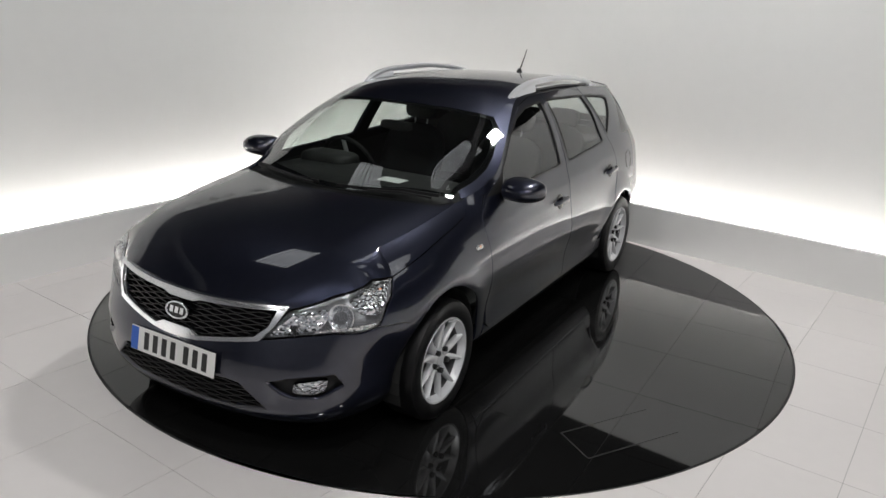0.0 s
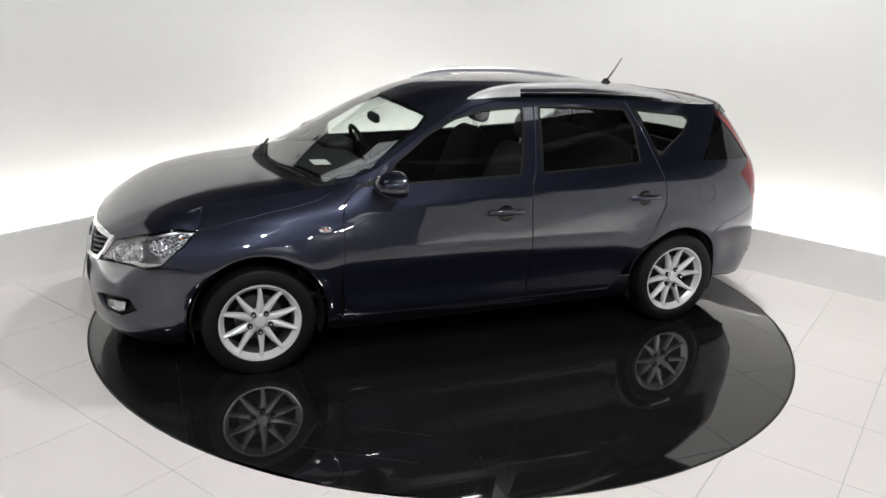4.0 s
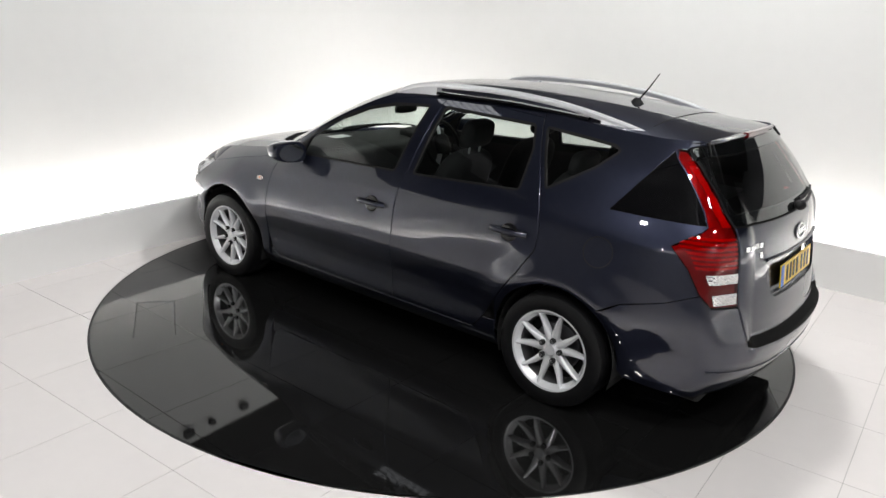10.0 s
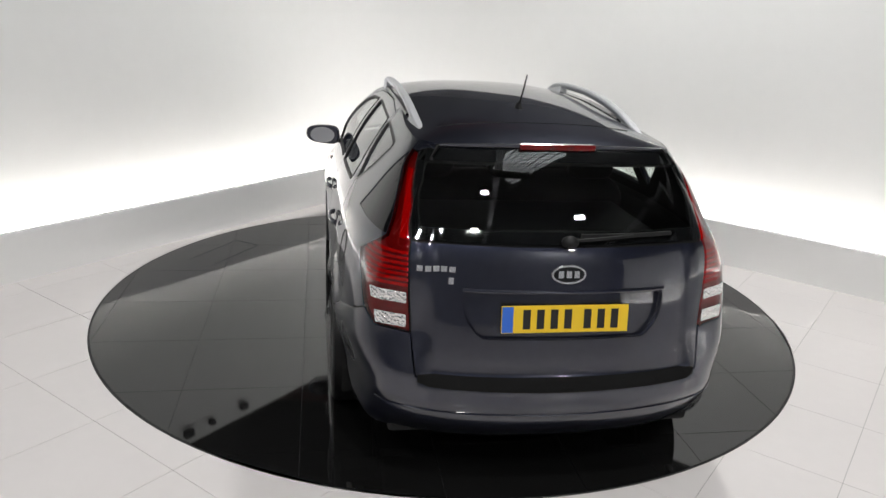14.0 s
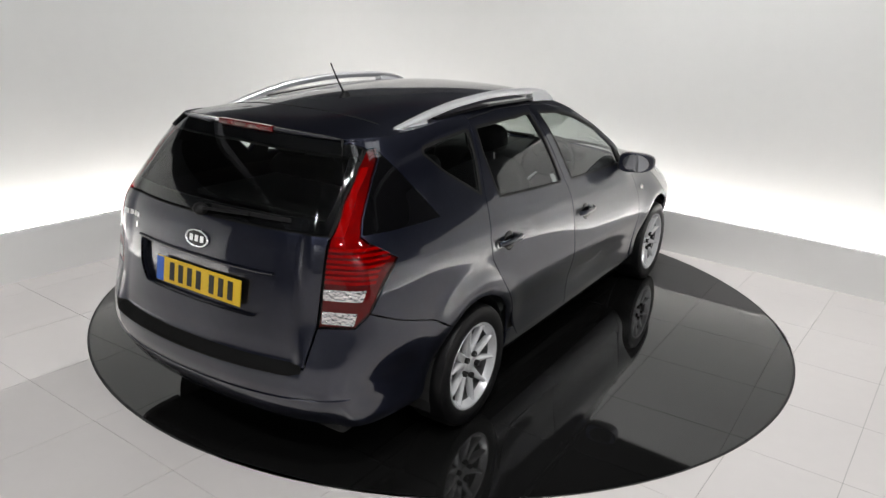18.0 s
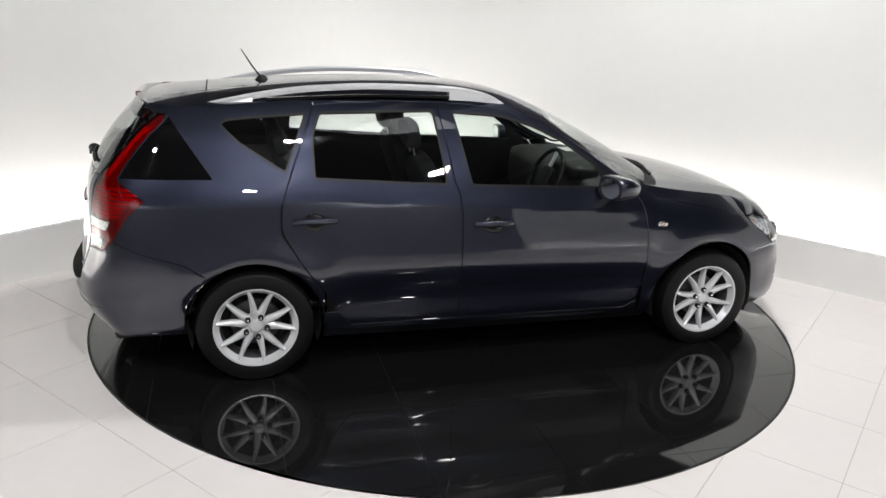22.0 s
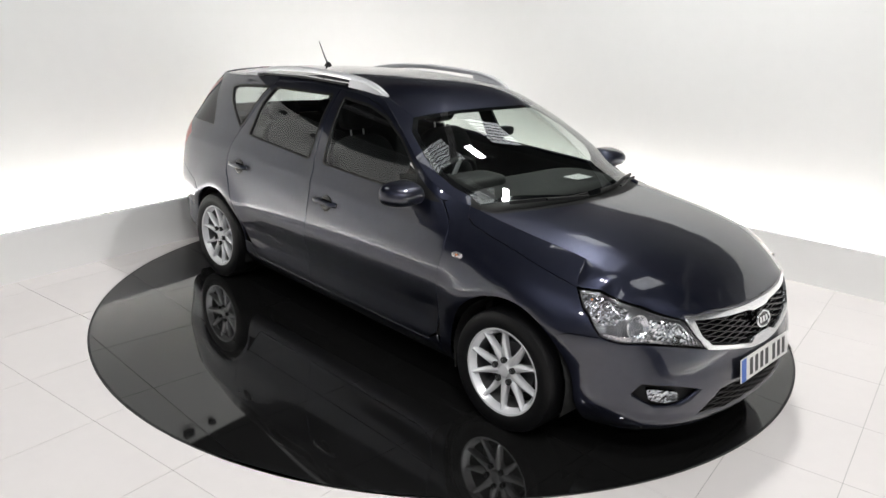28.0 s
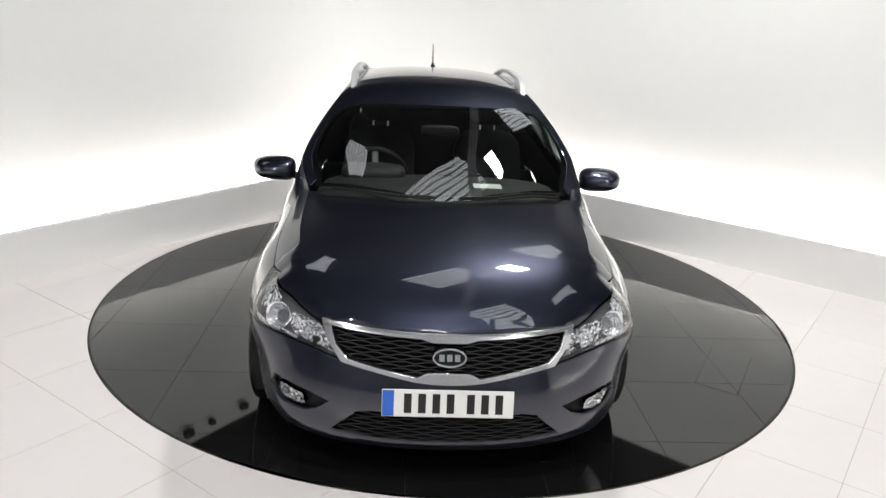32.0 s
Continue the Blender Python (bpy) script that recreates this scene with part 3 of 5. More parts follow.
side_panel("front_door", door_f, PAINT, holes=[glass_f])
side_panel("window_front", glass_f, PANE, gap=-0.006, offset=-0.006, lip=0, step=0.05, reach=0.025)
glass_r = rounded([(-0.335, 1.376), (-0.94, 1.358), (-0.985, 1.25), (-0.985, 1.055), (-0.29, 1.018)], 0.02)
door_r = [(-0.211, 0.27), (-0.218, 0.513), (-0.210, 0.815), (-0.222, 0.968), (-0.247, 1.026), (-0.311, 1.415), (-0.63, 1.418), (-0.965, 1.395), (-1.099, 1.075), (-1.137, 0.976), (-1.158, 0.891),
          (-1.154, 0.80), (-1.07, 0.653), (-0.945, 0.476), (-0.875, 0.367), (-0.80, 0.275)]
side_panel("rear_door", door_r, PAINT, holes=[glass_r])
side_panel("window_rear", glass_r, PRIVACY, gap=-0.006, offset=-0.006, lip=0, step=0.05, reach=0.025)
# cant rail strip above the doors
rail_lo = [(0.80, 0.988), (0.66, 1.048), (0.53, 1.138), (0.40, 1.225), (0.25, 1.311), (0.09, 1.375), (-0.1, 1.408), (-0.305, 1.418), (-0.63, 1.421), (-0.965, 1.398)]
side_panel("cant_rail", rail_lo + edge_line(-0.965, 0.86, 20), PAINT, gap=0.001)
# sill
side_panel("sill", [(0.985, 0.17), (0.985, 0.20), (0.93, 0.20), (0.90, 0.31), (0.83, 0.265), (-0.80, 0.268), (-0.87, 0.35), (-0.945, 0.35), (-0.945, 0.19)], PAINT)
# quarter
glass_q = rounded([(-1.015, 1.355), (-1.284, 1.333), (-1.41, 1.320), (-1.435, 1.300), (-1.344, 1.216), (-1.13, 1.085)], 0.015)
glass_d = rounded([(-1.478, 1.052), (-1.59, 1.208), (-1.68, 1.338), (-1.70, 1.307), (-1.767, 1.246), (-1.83, 1.172), (-1.884, 1.102), (-1.919, 1.047)], 0.008)
quarter = [(-0.948, 0.40), (-0.95, 0.476), (-1.075, 0.653), (-1.160, 0.791), (-1.164, 0.891), (-1.143, 0.976), (-1.105, 1.075), (-0.971, 1.395)] + edge_line(-0.975, -1.685, 10) + \
          [(-1.705, 1.309), (-1.772, 1.248), (-1.835, 1.174), (-1.889, 1.103), (-1.924, 1.045), (-1.91, 1.026), (-1.80, 0.953), (-1.89, 0.862), (-1.957, 0.754), (-1.83, 0.70), (-1.63, 0.645), (-1.55, 0.60)] + arc_pts(WX_R, 0.30, ARCH_R, 128, 0, 16)
side_panel("rear_quarter", quarter, PAINT, holes=[glass_q, glass_d])
side_panel("quarter_window", glass_q, PRIVACY, gap=-0.006, offset=-0.006, lip=0, step=0.05, reach=0.025)
side_panel("rear_side_window", glass_d, SMOKED, gap=-0.004, offset=-0.004, lip=0, step=0.05, reach=0.025)


def end_poly(pts, rear=False):
    """Outline at the nose or tail: entries are (y, z), or ('x', x, z) where it runs on to the left side, ('-x', x, z) for the right."""
    out = []
    for p in pts:
        if p[0] == "x":
            out.append((float(side_s(p[1], p[2])), p[2]))
        elif p[0] == "-x":
            q = float(side_s(p[1], p[2]))
            out.append((2 * S_END - q if rear else -q, p[2]))
        else:
            out.append((float(end_s(p[0], p[1], rear)), p[1]))
    return out


def both(pts):
    """Adds the mirrored half of an outline that starts and ends on the middle plane."""
    out = list(pts)
    for p in reversed(pts):
        if p[0] == "x":
            out.append(("-x", p[1], p[2]))
        elif abs(p[0]) > 1e-6:
            out.append((-p[0], p[1]))
    return out


# front bumper with its openings
grille_hole = [(0.0, 0.672), (0.12, 0.673), (0.25, 0.678), (0.492, 0.687), (0.465, 0.615), (0.415, 0.558), (0.30, 0.535), (0.13, 0.505), (0.06, 0.498), (0.0, 0.497)]
lower_hole = [(0.0, 0.375), (0.30, 0.375), (0.36, 0.365), (0.475, 0.255), (0.30, 0.236), (0.0, 0.228)]
fog_hole = [(0.47, 0.388), (0.555, 0.412), (0.63, 0.424), (0.715, 0.43), (0.742, 0.37), (0.67, 0.318), (0.575, 0.318), (0.525, 0.34)]
bumper_f = [(0.0, 0.690), (0.503, 0.696), (0.472, 0.62), (0.425, 0.556), (0.565, 0.582), (0.70, 0.598), ("x", 1.90, 0.599), ("x", 1.828, 0.618), ("x", 1.70, 0.604)] + \
           [("x", x, z) for x, z in arc_pts(WX_F, 0.30, ARCH_F, 48, 0, 6)] + [("x", 1.735, 0.16), ("x", 1.85, 0.14), (0.6, 0.138), (0.3, 0.137), (0.0, 0.136)]
panel("front_bumper", B, dense(end_poly(both(bumper_f)), 0.03), PAINT, car, 0.0015, holes=[end_poly(both(grille_hole)), end_poly(both(lower_hole)), end_poly(fog_hole), end_poly([(-y, z) for y, z in fog_hole])], lip=0.03)
# headlamps
lamp_poly = [(0.430, 0.562), (0.475, 0.62), (0.512, 0.684), (0.55, 0.698), (0.60, 0.716), ("x", 1.90, 0.743), ("x", 1.82, 0.768), ("x", 1.735, 0.781), ("x", 1.652, 0.776),
             ("x", 1.715, 0.715), ("x", 1.755, 0.690), ("x", 1.828, 0.623), ("x", 1.90, 0.604), (0.70, 0.603), (0.565, 0.587)]
headlamps = []
for sg in (1, -1):
    lp = [(sg * s, z) for s, z in end_poly(lamp_poly)]
    lens = panel("headlamp", B, dense(lp, 0.02), CLEAR, car, 0.002, lip=0, label="clear headlamp with chrome reflectors")
    panel("bezel", B, dense(lp, 0.02), LAMP_BEZEL, lens, 0.003, offset=-0.036, lip=-0.034)
    for nm, pts, mat, off in (("high_beam_bowl", [(0.452, 0.578), (0.497, 0.635), (0.53, 0.678), (0.58, 0.693), (0.645, 0.702), (0.662, 0.66), (0.64, 0.612), (0.56, 0.596)], LAMP_BOWL, -0.022),
                              ("indicator_bowl", [("x", 1.885, 0.735), ("x", 1.82, 0.758), ("x", 1.74, 0.772), ("x", 1.672, 0.770), ("x", 1.722, 0.720), ("x", 1.80, 0.668), ("x", 1.875, 0.680)], LAMP_BOWL, -0.020),
                              ("lower_reflector", [("x", 1.825, 0.636), ("x", 1.86, 0.621), ("x", 1.92, 0.611), (0.70, 0.609), (0.62, 0.599), (0.63, 0.608), (0.70, 0.622), ("x", 1.86, 0.636)], BAND, -0.010)):
        q = rounded([(sg * s, z) for s, z in end_poly(pts)], 0.012, 3)
        panel(nm, B, dense(q, 0.02), mat, lens, 0.0, step=0.02, offset=off, lip=0.012)
    headlamps.append(lens)
# tail
lamp_r = [(0.612, 0.69), (0.612, 1.04), (0.604, 1.146), (0.594, 1.22), (0.581, 1.285), (0.562, 1.345), ("x", -1.685, 1.347), ("x", -1.702, 1.309), ("x", -1.769, 1.248), ("x", -1.832, 1.174), ("x", -1.886, 1.103), ("x", -1.922, 1.045), ("x", -1.908, 1.028), ("x", -1.80, 0.951), ("x", -1.89, 0.864), ("x", -1.96, 0.754), (0.74, 0.697)]
for sg in (1, -1):
    lp = end_poly(lamp_r, True)
    lp = [(s if sg > 0 else 2 * S_END - s, z) for s, z in lp]
    tail = panel("tail_lamp", B, dense(lp, 0.02), RED_LENS, car, 0.002, lip=0.014, label="red tail lamp with two clear bands")
    for zz, y0, y1, hgt in ((0.826, 0.622, 0.758, 0.044), (0.733, 0.622, 0.742, 0.050)):
        strip = end_poly([(y0, zz - hgt / 2), (y0, zz + hgt / 2), (y1, zz + hgt / 2), (y1 - 0.006, zz - hgt / 2)], True)
        strip = [(s if sg > 0 else 2 * S_END - s, z) for s, z in strip]
        panel("clear_band", B, dense(rounded(strip, 0.006, 3), 0.02), BAND, tail, 0.0, offset=0.003, lip=0.004)
    panel("lamp_back", B, dense(lp, 0.03), LAMP_BACK, tail, 0.004, offset=-0.016, lip=0)
    panel("housing", B, dense(lp, 0.03), DARK, tail, -0.004, offset=-0.020, lip=0)
    # rows of prisms across the wide part, and the dark divider of the upper fin
    for row in range(7):
        zz = 0.868 + 0.021 * row
        rib = end_poly([(0.622, zz), (0.622, zz + 0.011), (0.775, zz + 0.011), (0.775, zz)], True)
        panel("prism", B, dense([(s if sg > 0 else 2 * S_END - s, z) for s, z in rib], 0.02), RED_DEEP, tail, 0.0, offset=-0.007, lip=0.006)
    fin = end_poly([(0.618, 1.05), (0.610, 1.146), (0.600, 1.22), (0.588, 1.285), (0.600, 1.285), (0.620, 1.20), (0.640, 1.10), (0.650, 1.05)], True)
    panel("light_guide", B, dense([(s if sg > 0 else 2 * S_END - s, z) for s, z in fin], 0.02), RED_DEEP, tail, 0.0, offset=-0.008, lip=0.006)
bumper_r = [(0.0, 0.52), (0.59, 0.524), (0.61, 0.685), (0.74, 0.693), ("x", -1.96, 0.750), ("x", -1.83, 0.697), ("x", -1.63, 0.642), ("x", -1.56, 0.595)] + \
           [("x", x, z) for x, z in arc_pts(WX_R, 0.30, ARCH_R, 128, 180, 6)] + [("x", -1.67, 0.27), ("x", -1.85, 0.25), (0.6, 0.22), (0.3, 0.21), (0.0, 0.21)]
panel("rear_bumper", B, dense(end_poly(both(bumper_r), True), 0.03), PAINT, car, 0.002, lip=0.03)
cap = [(0.49, 1.362), (0.50, 1.386), ("x", -1.62, 1.383), ("x", -1.66, 1.372), ("x", -1.684, 1.349), (0.560, 1.347), (0.55, 1.356), (0.51, 1.372)]
for sg in (1, -1):
    panel("roof_corner", B, [(q if sg > 0 else 2 * S_END - q, z) for q, z in dense(end_poly(cap, True), 0.03)], PAINT, car, 0.0, offset=-0.002, lip=0.01)
gate = [(0.0, 0.53), (0.585, 0.53), (0.603, 0.69), (0.603, 1.045), (0.0, 1.045)]
recess = rounded([(-0.415, 0.868), (0.415, 0.868), (0.40, 0.76), (0.34, 0.685), (-0.34, 0.685), (-0.40, 0.76)], 0.03)
tailgate = panel("tailgate", B, dense(end_poly(both(gate), True), 0.03), PAINT, car, 0.002, holes=[end_poly(recess, True)], lip=0.02)
panel("plate_recess", B, dense(end_poly(recess, True), 0.02), PAINT, tailgate, 0.0, offset=-0.028, lip=-0.028)
gate_glass = [(0.0, 1.05), (0.603, 1.05), (0.597, 1.146), (0.587, 1.22), (0.574, 1.285), (0.554, 1.347), (0.52, 1.368), (0.0, 1.385)]
panel("rear_window", B, dense(end_poly(both(gate_glass), True), 0.03), PRIVACY, car, 0.003, lip=0)

# bonnet, screen, roof
nose = [(2.128, 0.0), (2.121, 0.15), (2.103, 0.30), (2.058, 0.47)]
bon_cut = [(2.058, 0.47), (2.0, 0.512), (1.9, 0.565), (1.8, 0.605), (1.7, 0.648), (1.6, float(edge_y(1.6)) - 0.002)]
bon_side = bon_cut[1:] + [(x, float(edge_y(x)) - 0.002) for x in (1.5, 1.4, 1.2, 1.05, 0.98)]
bon_rear = [(1.06, 0.66), (1.12, 0.56), (1.19, 0.38), (1.235, 0.18), (1.245, 0.0)]
half = nose + bon_side + bon_rear
panel("bonnet", H, dense(half + [(x, -y) for x, y in half[-2:0:-1]], 0.03), PAINT, car, 0.0004, lip=0.02)
scr = [(1.16, 0.0), (1.15, 0.18), (1.10, 0.38), (1.03, 0.56), (0.97, 0.665)] + [(x, float(edge_y(x)) - 0.05) for x in (0.9, 0.8, 0.7, 0.6, 0.5, 0.42)] + [(0.345, 0.563), (0.395, 0.4), (0.425, 0.2), (0.43, 0.0)]
screen = panel("windscreen", T, dense(scr + [(x, -y) for x, y in scr[-2:0:-1]], 0.03), PANE, car, 0.0, lip=0)
pil = [(0.93, 0.695)] + [(x, float(edge_y(x)) - 0.001) for x in (0.9, 0.8, 0.7, 0.6, 0.5, 0.4, 0.3, 0.2, 0.1)] + [(0.1, 0.55), (0.345, 0.565)] + [(x, float(edge_y(x)) - 0.047) for x in (0.42, 0.5, 0.6, 0.7, 0.8, 0.9)]
panel("pillar", T, dense(pil, 0.02), PAINT, car, 0.0, lip=0.01, mirror=True)
roof_h = [(0.43, 0.0), (0.425, 0.2), (0.395, 0.4), (0.346, 0.562), (0.1, 0.548)] + [(x, float(edge_y(x)) - 0.002) for x in np.arange(0.09, -1.75, -0.08)] + [(-1.775, 0.5), (-1.81, 0.3), (-1.82, 0.0)]
panel("roof", T, dense(roof_h + [(x, -y) for x, y in roof_h[-2:0:-1]], 0.03), PAINT, car, 0.0, lip=0.02)
cowl = [(1.25, 0.0), (1.24, 0.18), (1.20, 0.38), (1.125, 0.56), (1.06, 0.66), (1.0, 0.715), (0.95, 0.70), (0.955, 0.665), (1.02, 0.56), (1.09, 0.38), (1.14, 0.18), (1.15, 0.0)]
panel("scuttle", H, dense(cowl + [(x, -y) for x, y in cowl[-2:0:-1]], 0.03), BLACK, car, 0.0, offset=-0.022, lip=0)


# folds between the bonnet's edge and the lamps and grille below it
def strip(name, a, b, mat, parent, bulge=0.0, n=40, m=6, **kw):
    """A smooth sheet between two curves, given as point lists."""
    def even(c):
        c = np.array(c, float)
        d = np.concatenate([[0], np.cumsum(np.linalg.norm(np.diff(c, axis=0), axis=1))])
        t = np.linspace(0, d[-1], n)
        return np.stack([np.interp(t, d, c[:, i]) for i in range(3)], 1)
    a, b = even(a), even(b)
    vs, fs = [], []
    for i in range(n):
        out = np.array([0.6, np.sign(a[i, 1]) * 0.4, 0.7])
        for j in range(m):
            t = j / (m - 1)
            vs.append(a[i] * (1 - t) + b[i] * t + out * bulge * 4 * t * (1 - t))
    for i in range(n - 1):
        for j in range(m - 1):
            k = i * m + j
            f = (k, k + 1, k + m + 1, k + m)
            nn = np.cross(np.array(vs[f[1]]) - vs[f[0]], np.array(vs[f[3]]) - vs[f[0]])
            fs.append(f if nn[2] + nn[0] > 0 else f[::-1])
    return mesh_object(name, vs, fs, mat, parent, smooth=True, **kw)


def even_pts(c, n):
    """n points evenly along a polyline."""
    c = np.array(c, float)
    d = np.concatenate([[0], np.cumsum(np.linalg.norm(np.diff(c, axis=0), axis=1))])
    t = np.linspace(0, d[-1], n)
    return np.stack([np.interp(t, d, c[:, i]) for i in range(c.shape[1])], 1)


# the bonnet's shoulders roll over to the lamps
N_F, M_F = 48, 10
cut2 = even_pts(bon_cut, N_F)
shoulder = [(0.47, 0.693), (0.513, 0.687), (0.55, 0.700), (0.60, 0.718), ("x", 1.90, 0.745), ("x", 1.82, 0.770), ("x", 1.735, 0.783), ("x", 1.652, 0.780), ("x", 1.63, 0.805), ("x", 1.602, float(edge_z(1.602)))]
sh2 = even_pts(end_poly(shoulder), 80)
lo3 = even_pts(B(sh2[:, 0], sh2[:, 1]), N_F)
sh_v = np.zeros((N_F, M_F, 3))
for i in range(N_F):
    p0, p2 = H(*cut2[i]), lo3[i]
    d2 = p2[:2] - cut2[i]
    ln = max(np.linalg.norm(d2), 1e-6)
    tgt = (H(*(cut2[i] + d2 / ln * 0.004)) - p0) / 0.004
    p1 = p0 + tgt * ln * 0.5
    for j in range(M_F):
        t = j / (M_F - 1)
        sh_v[i, j] = p0 * (1 - t) ** 2 + p1 * 2 * t * (1 - t) + p2 * t * t
for sg in (1, -1):
    fl = np.array([1, sg, 1])
    fs = []
    for i in range(N_F - 1):
        for j in range(M_F - 1):
            k = i * M_F + j
            f = (k, k + M_F, k + M_F + 1, k + 1)
            fs.append(f if sg > 0 else f[::-1])
    vs = list(sh_v.reshape(-1, 3) * fl)
    nn = np.cross(np.array(vs[fs[200][1]]) - vs[fs[200][0]], np.array(vs[fs[200][2]]) - vs[fs[200][0]])
    if nn[2] < 0:
        fs = [f[::-1] for f in fs]
    mesh_object("bonnet_shoulder", vs, fs, PAINT, car, smooth=True)
ys_ = np.linspace(-0.47, 0.47, 31)
nose_x = pchip((0.0, 0.15, 0.30, 0.47), (2.128, 2.121, 2.103, 2.058))
strip("bonnet_lip", [B(float(end_s(y, 0.682 + 0.04 * y * y)), 0.682 + 0.04 * y * y) for y in ys_], [H(float(nose_x(abs(y))), y) - np.array([0, 0, 0.003]) for y in ys_], PAINT, car, 0.004)
# dark body behind the shut lines
shell = [(0.90, 0.30), (0.885, 0.6), (0.86, 0.93), (0.80, 0.968)] + edge_line(0.74, -1.69, 24, -0.012) + [(-1.72, 1.33), (-1.91, 1.05), (-1.78, 0.95), (-1.86, 0.83), (-1.72, 0.69), (-0.90, 0.69), (-0.90, 0.30)]
side_panel("inner_body", shell, DARK, holes=[[tuple(q) for q in shrink(dense(g, 0.03), -0.004)] for g in (glass_f, glass_r, glass_q)], offset=-0.026, lip=0)


# ------------------------------------------------------------------ wheels
def lathe(profile, n, bm=None):
    """Turns a profile of (radius, y) round the wheel's axle, the y axis."""
    bm = bm or bmesh.new()
    rings = []
    for r, y in profile:
        rings.append([bm.verts.new((r * math.cos(2 * math.pi * k / n), y, r * math.sin(2 * math.pi * k / n))) for k in range(n)])
    for a, b in zip(rings, rings[1:]):
        for k in range(n):
            bm.faces.new([a[k - 1], a[k], b[k], b[k - 1]])
    return bm


# a darker alloy tone for the inner barrel than for rim and spokes
DARK_ALLOY = material("dark_alloy", (0.13, 0.13, 0.135), 0.45, 0.5, vary=0.2, scale=20)
DISC_STEEL = material("brake_steel", (0.12, 0.12, 0.125), 0.4, 0.6, vary=0.2, scale=30)


def wheel():
    w = empty("wheel")
    w.parent = car
    tyre = part("tyre", lathe([(0.205, -0.09), (0.225, -0.098), (0.27, -0.102), (0.290, -0.092), (0.299, -0.07), (0.300, 0.0), (0.299, 0.07), (0.290, 0.092), (0.27, 0.102), (0.225, 0.098), (0.205, 0.09)], 72), RUBBER, w, smooth=True)
    rim = part("rim", lathe([(0.183, 0.062), (0.192, 0.072), (0.197, 0.082), (0.205, 0.094), (0.214, 0.096), (0.217, 0.09)], 72), ALLOY, w, smooth=True)
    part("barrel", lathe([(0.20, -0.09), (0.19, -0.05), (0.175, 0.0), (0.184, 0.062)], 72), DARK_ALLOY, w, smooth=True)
    part("brake_disc", lathe([(0.0, 0.0), (0.125, 0.0), (0.13, -0.01), (0.0, -0.012)], 40), DISC_STEEL, w, smooth=True)
    part("drum_shield", lathe([(0.0, -0.03), (0.178, -0.03), (0.178, -0.034), (0.0, -0.034)], 40), DARK, w)
    for k in range(10):
        sg = 1 if k % 2 else -1
        a0, a1 = math.radians(36 * k + 90 - sg * 4.5), math.radians(36 * k + 90)
        bm = bmesh.new()
        prof = []
        for i in range(13):
            t = i / 12
            r = 0.030 + t * 0.172
            ang = a0 + (a1 - a0) * t - sg * 0.012 * math.sin(t * math.pi)
            hw = 0.0235 - 0.0160 * t + 0.007 * max(0.0, (t - 0.86) / 0.14) ** 2
            yo = 0.066 + 0.021 * t
            cx, cz = math.cos(ang), math.sin(ang)
            prof.append([bm.verts.new((r * cx - w2 * cz, yy, r * cz + w2 * cx)) for w2, yy in ((-hw, yo - 0.034), (-hw, yo - 0.010), (-hw * 0.72, yo - 0.004), (0.0, yo), (hw * 0.72, yo - 0.004), (hw, yo - 0.010), (hw, yo - 0.034))])
        for p, q in zip(prof, prof[1:]):
            for i in range(6):
                bm.faces.new([p[i], p[i + 1], q[i + 1], q[i]])
        part("spoke", bm, ALLOY, w, smooth=True)
    part("hub", lathe([(0.0, 0.076), (0.028, 0.075), (0.031, 0.071), (0.034, 0.068), (0.056, 0.063), (0.064, 0.052), (0.066, 0.03)], 40), ALLOY, w, smooth=True)
    for k in range(5):
        a = radians(72 * k + 54)
        bm = bmesh.new()
        bmesh.ops.create_cone(bm, cap_ends=True, segments=6, radius1=0.0155, radius2=0.0142, depth=0.028, matrix=pose(0.056 * math.cos(a), 0.0705, 0.056 * math.sin(a), 90))
        nut = part("wheel_nut", bm, DARK, w)
        bm = bmesh.new()
        bmesh.ops.create_cone(bm, cap_ends=True, segments=6, radius1=0.0085, radius2=0.006, depth=0.004, matrix=pose(0.056 * math.cos(a), 0.0860, 0.056 * math.sin(a), 90))
        part("nut_cap", bm, CHROME, nut)
    return w


w0 = wheel()
w0.matrix_basis = pose(WX_F, TRACK, HUB_Z)
for m in (pose(WX_R, TRACK, HUB_Z + 0.006, 0, 23, 0), pose(WX_F, -TRACK, HUB_Z, 0, 40, 180), pose(WX_R, -TRACK, HUB_Z + 0.006, 0, 10, 180)):
    copy_thing(w0, m)

# dark underside and inner arches
part("underbody", box(4.0, 1.35, 0.10, (0.0, 0, 0.24), 0.02), DARK, car)
part("floor_pan", box(2.9, 1.5, 0.05, (-0.3, 0, 0.36), 0.02), TRIM, car)


# ------------------------------------------------------------------ car details
def sweep(path, prof, closed=False, bm=None, up=(0, 0, 1), scale=None):
    """Sweeps a small profile (list of sideways, up) along a path of points."""
    bm = bm or bmesh.new()
    pts = [Vector(p) for p in path]
    rings = []
    for i, p in enumerate(pts):
        a, b = pts[max(i - 1, 0)], pts[min(i + 1, len(pts) - 1)]
        tg = (b - a).normalized()
        sd = tg.cross(Vector(up)).normalized()
        u = sd.cross(tg).normalized()
        k = scale[i] if scale else 1.0
        rings.append([bm.verts.new(p + sd * (x * k) + u * (y * k)) for x, y in prof])
    n = len(prof)
    for a, b in zip(rings, rings[1:]):
        for i in range(n):
            bm.faces.new([a[i], a[(i + 1) % n], b[(i + 1) % n], b[i]])
    for r in (rings[0], rings[-1]):
        bm.faces.new(r)
    return bm


def oval(rx, ry, n=10):
    return [(rx * math.cos(2 * math.pi * k / n), ry * math.sin(2 * math.pi * k / n)) for k in range(n)]


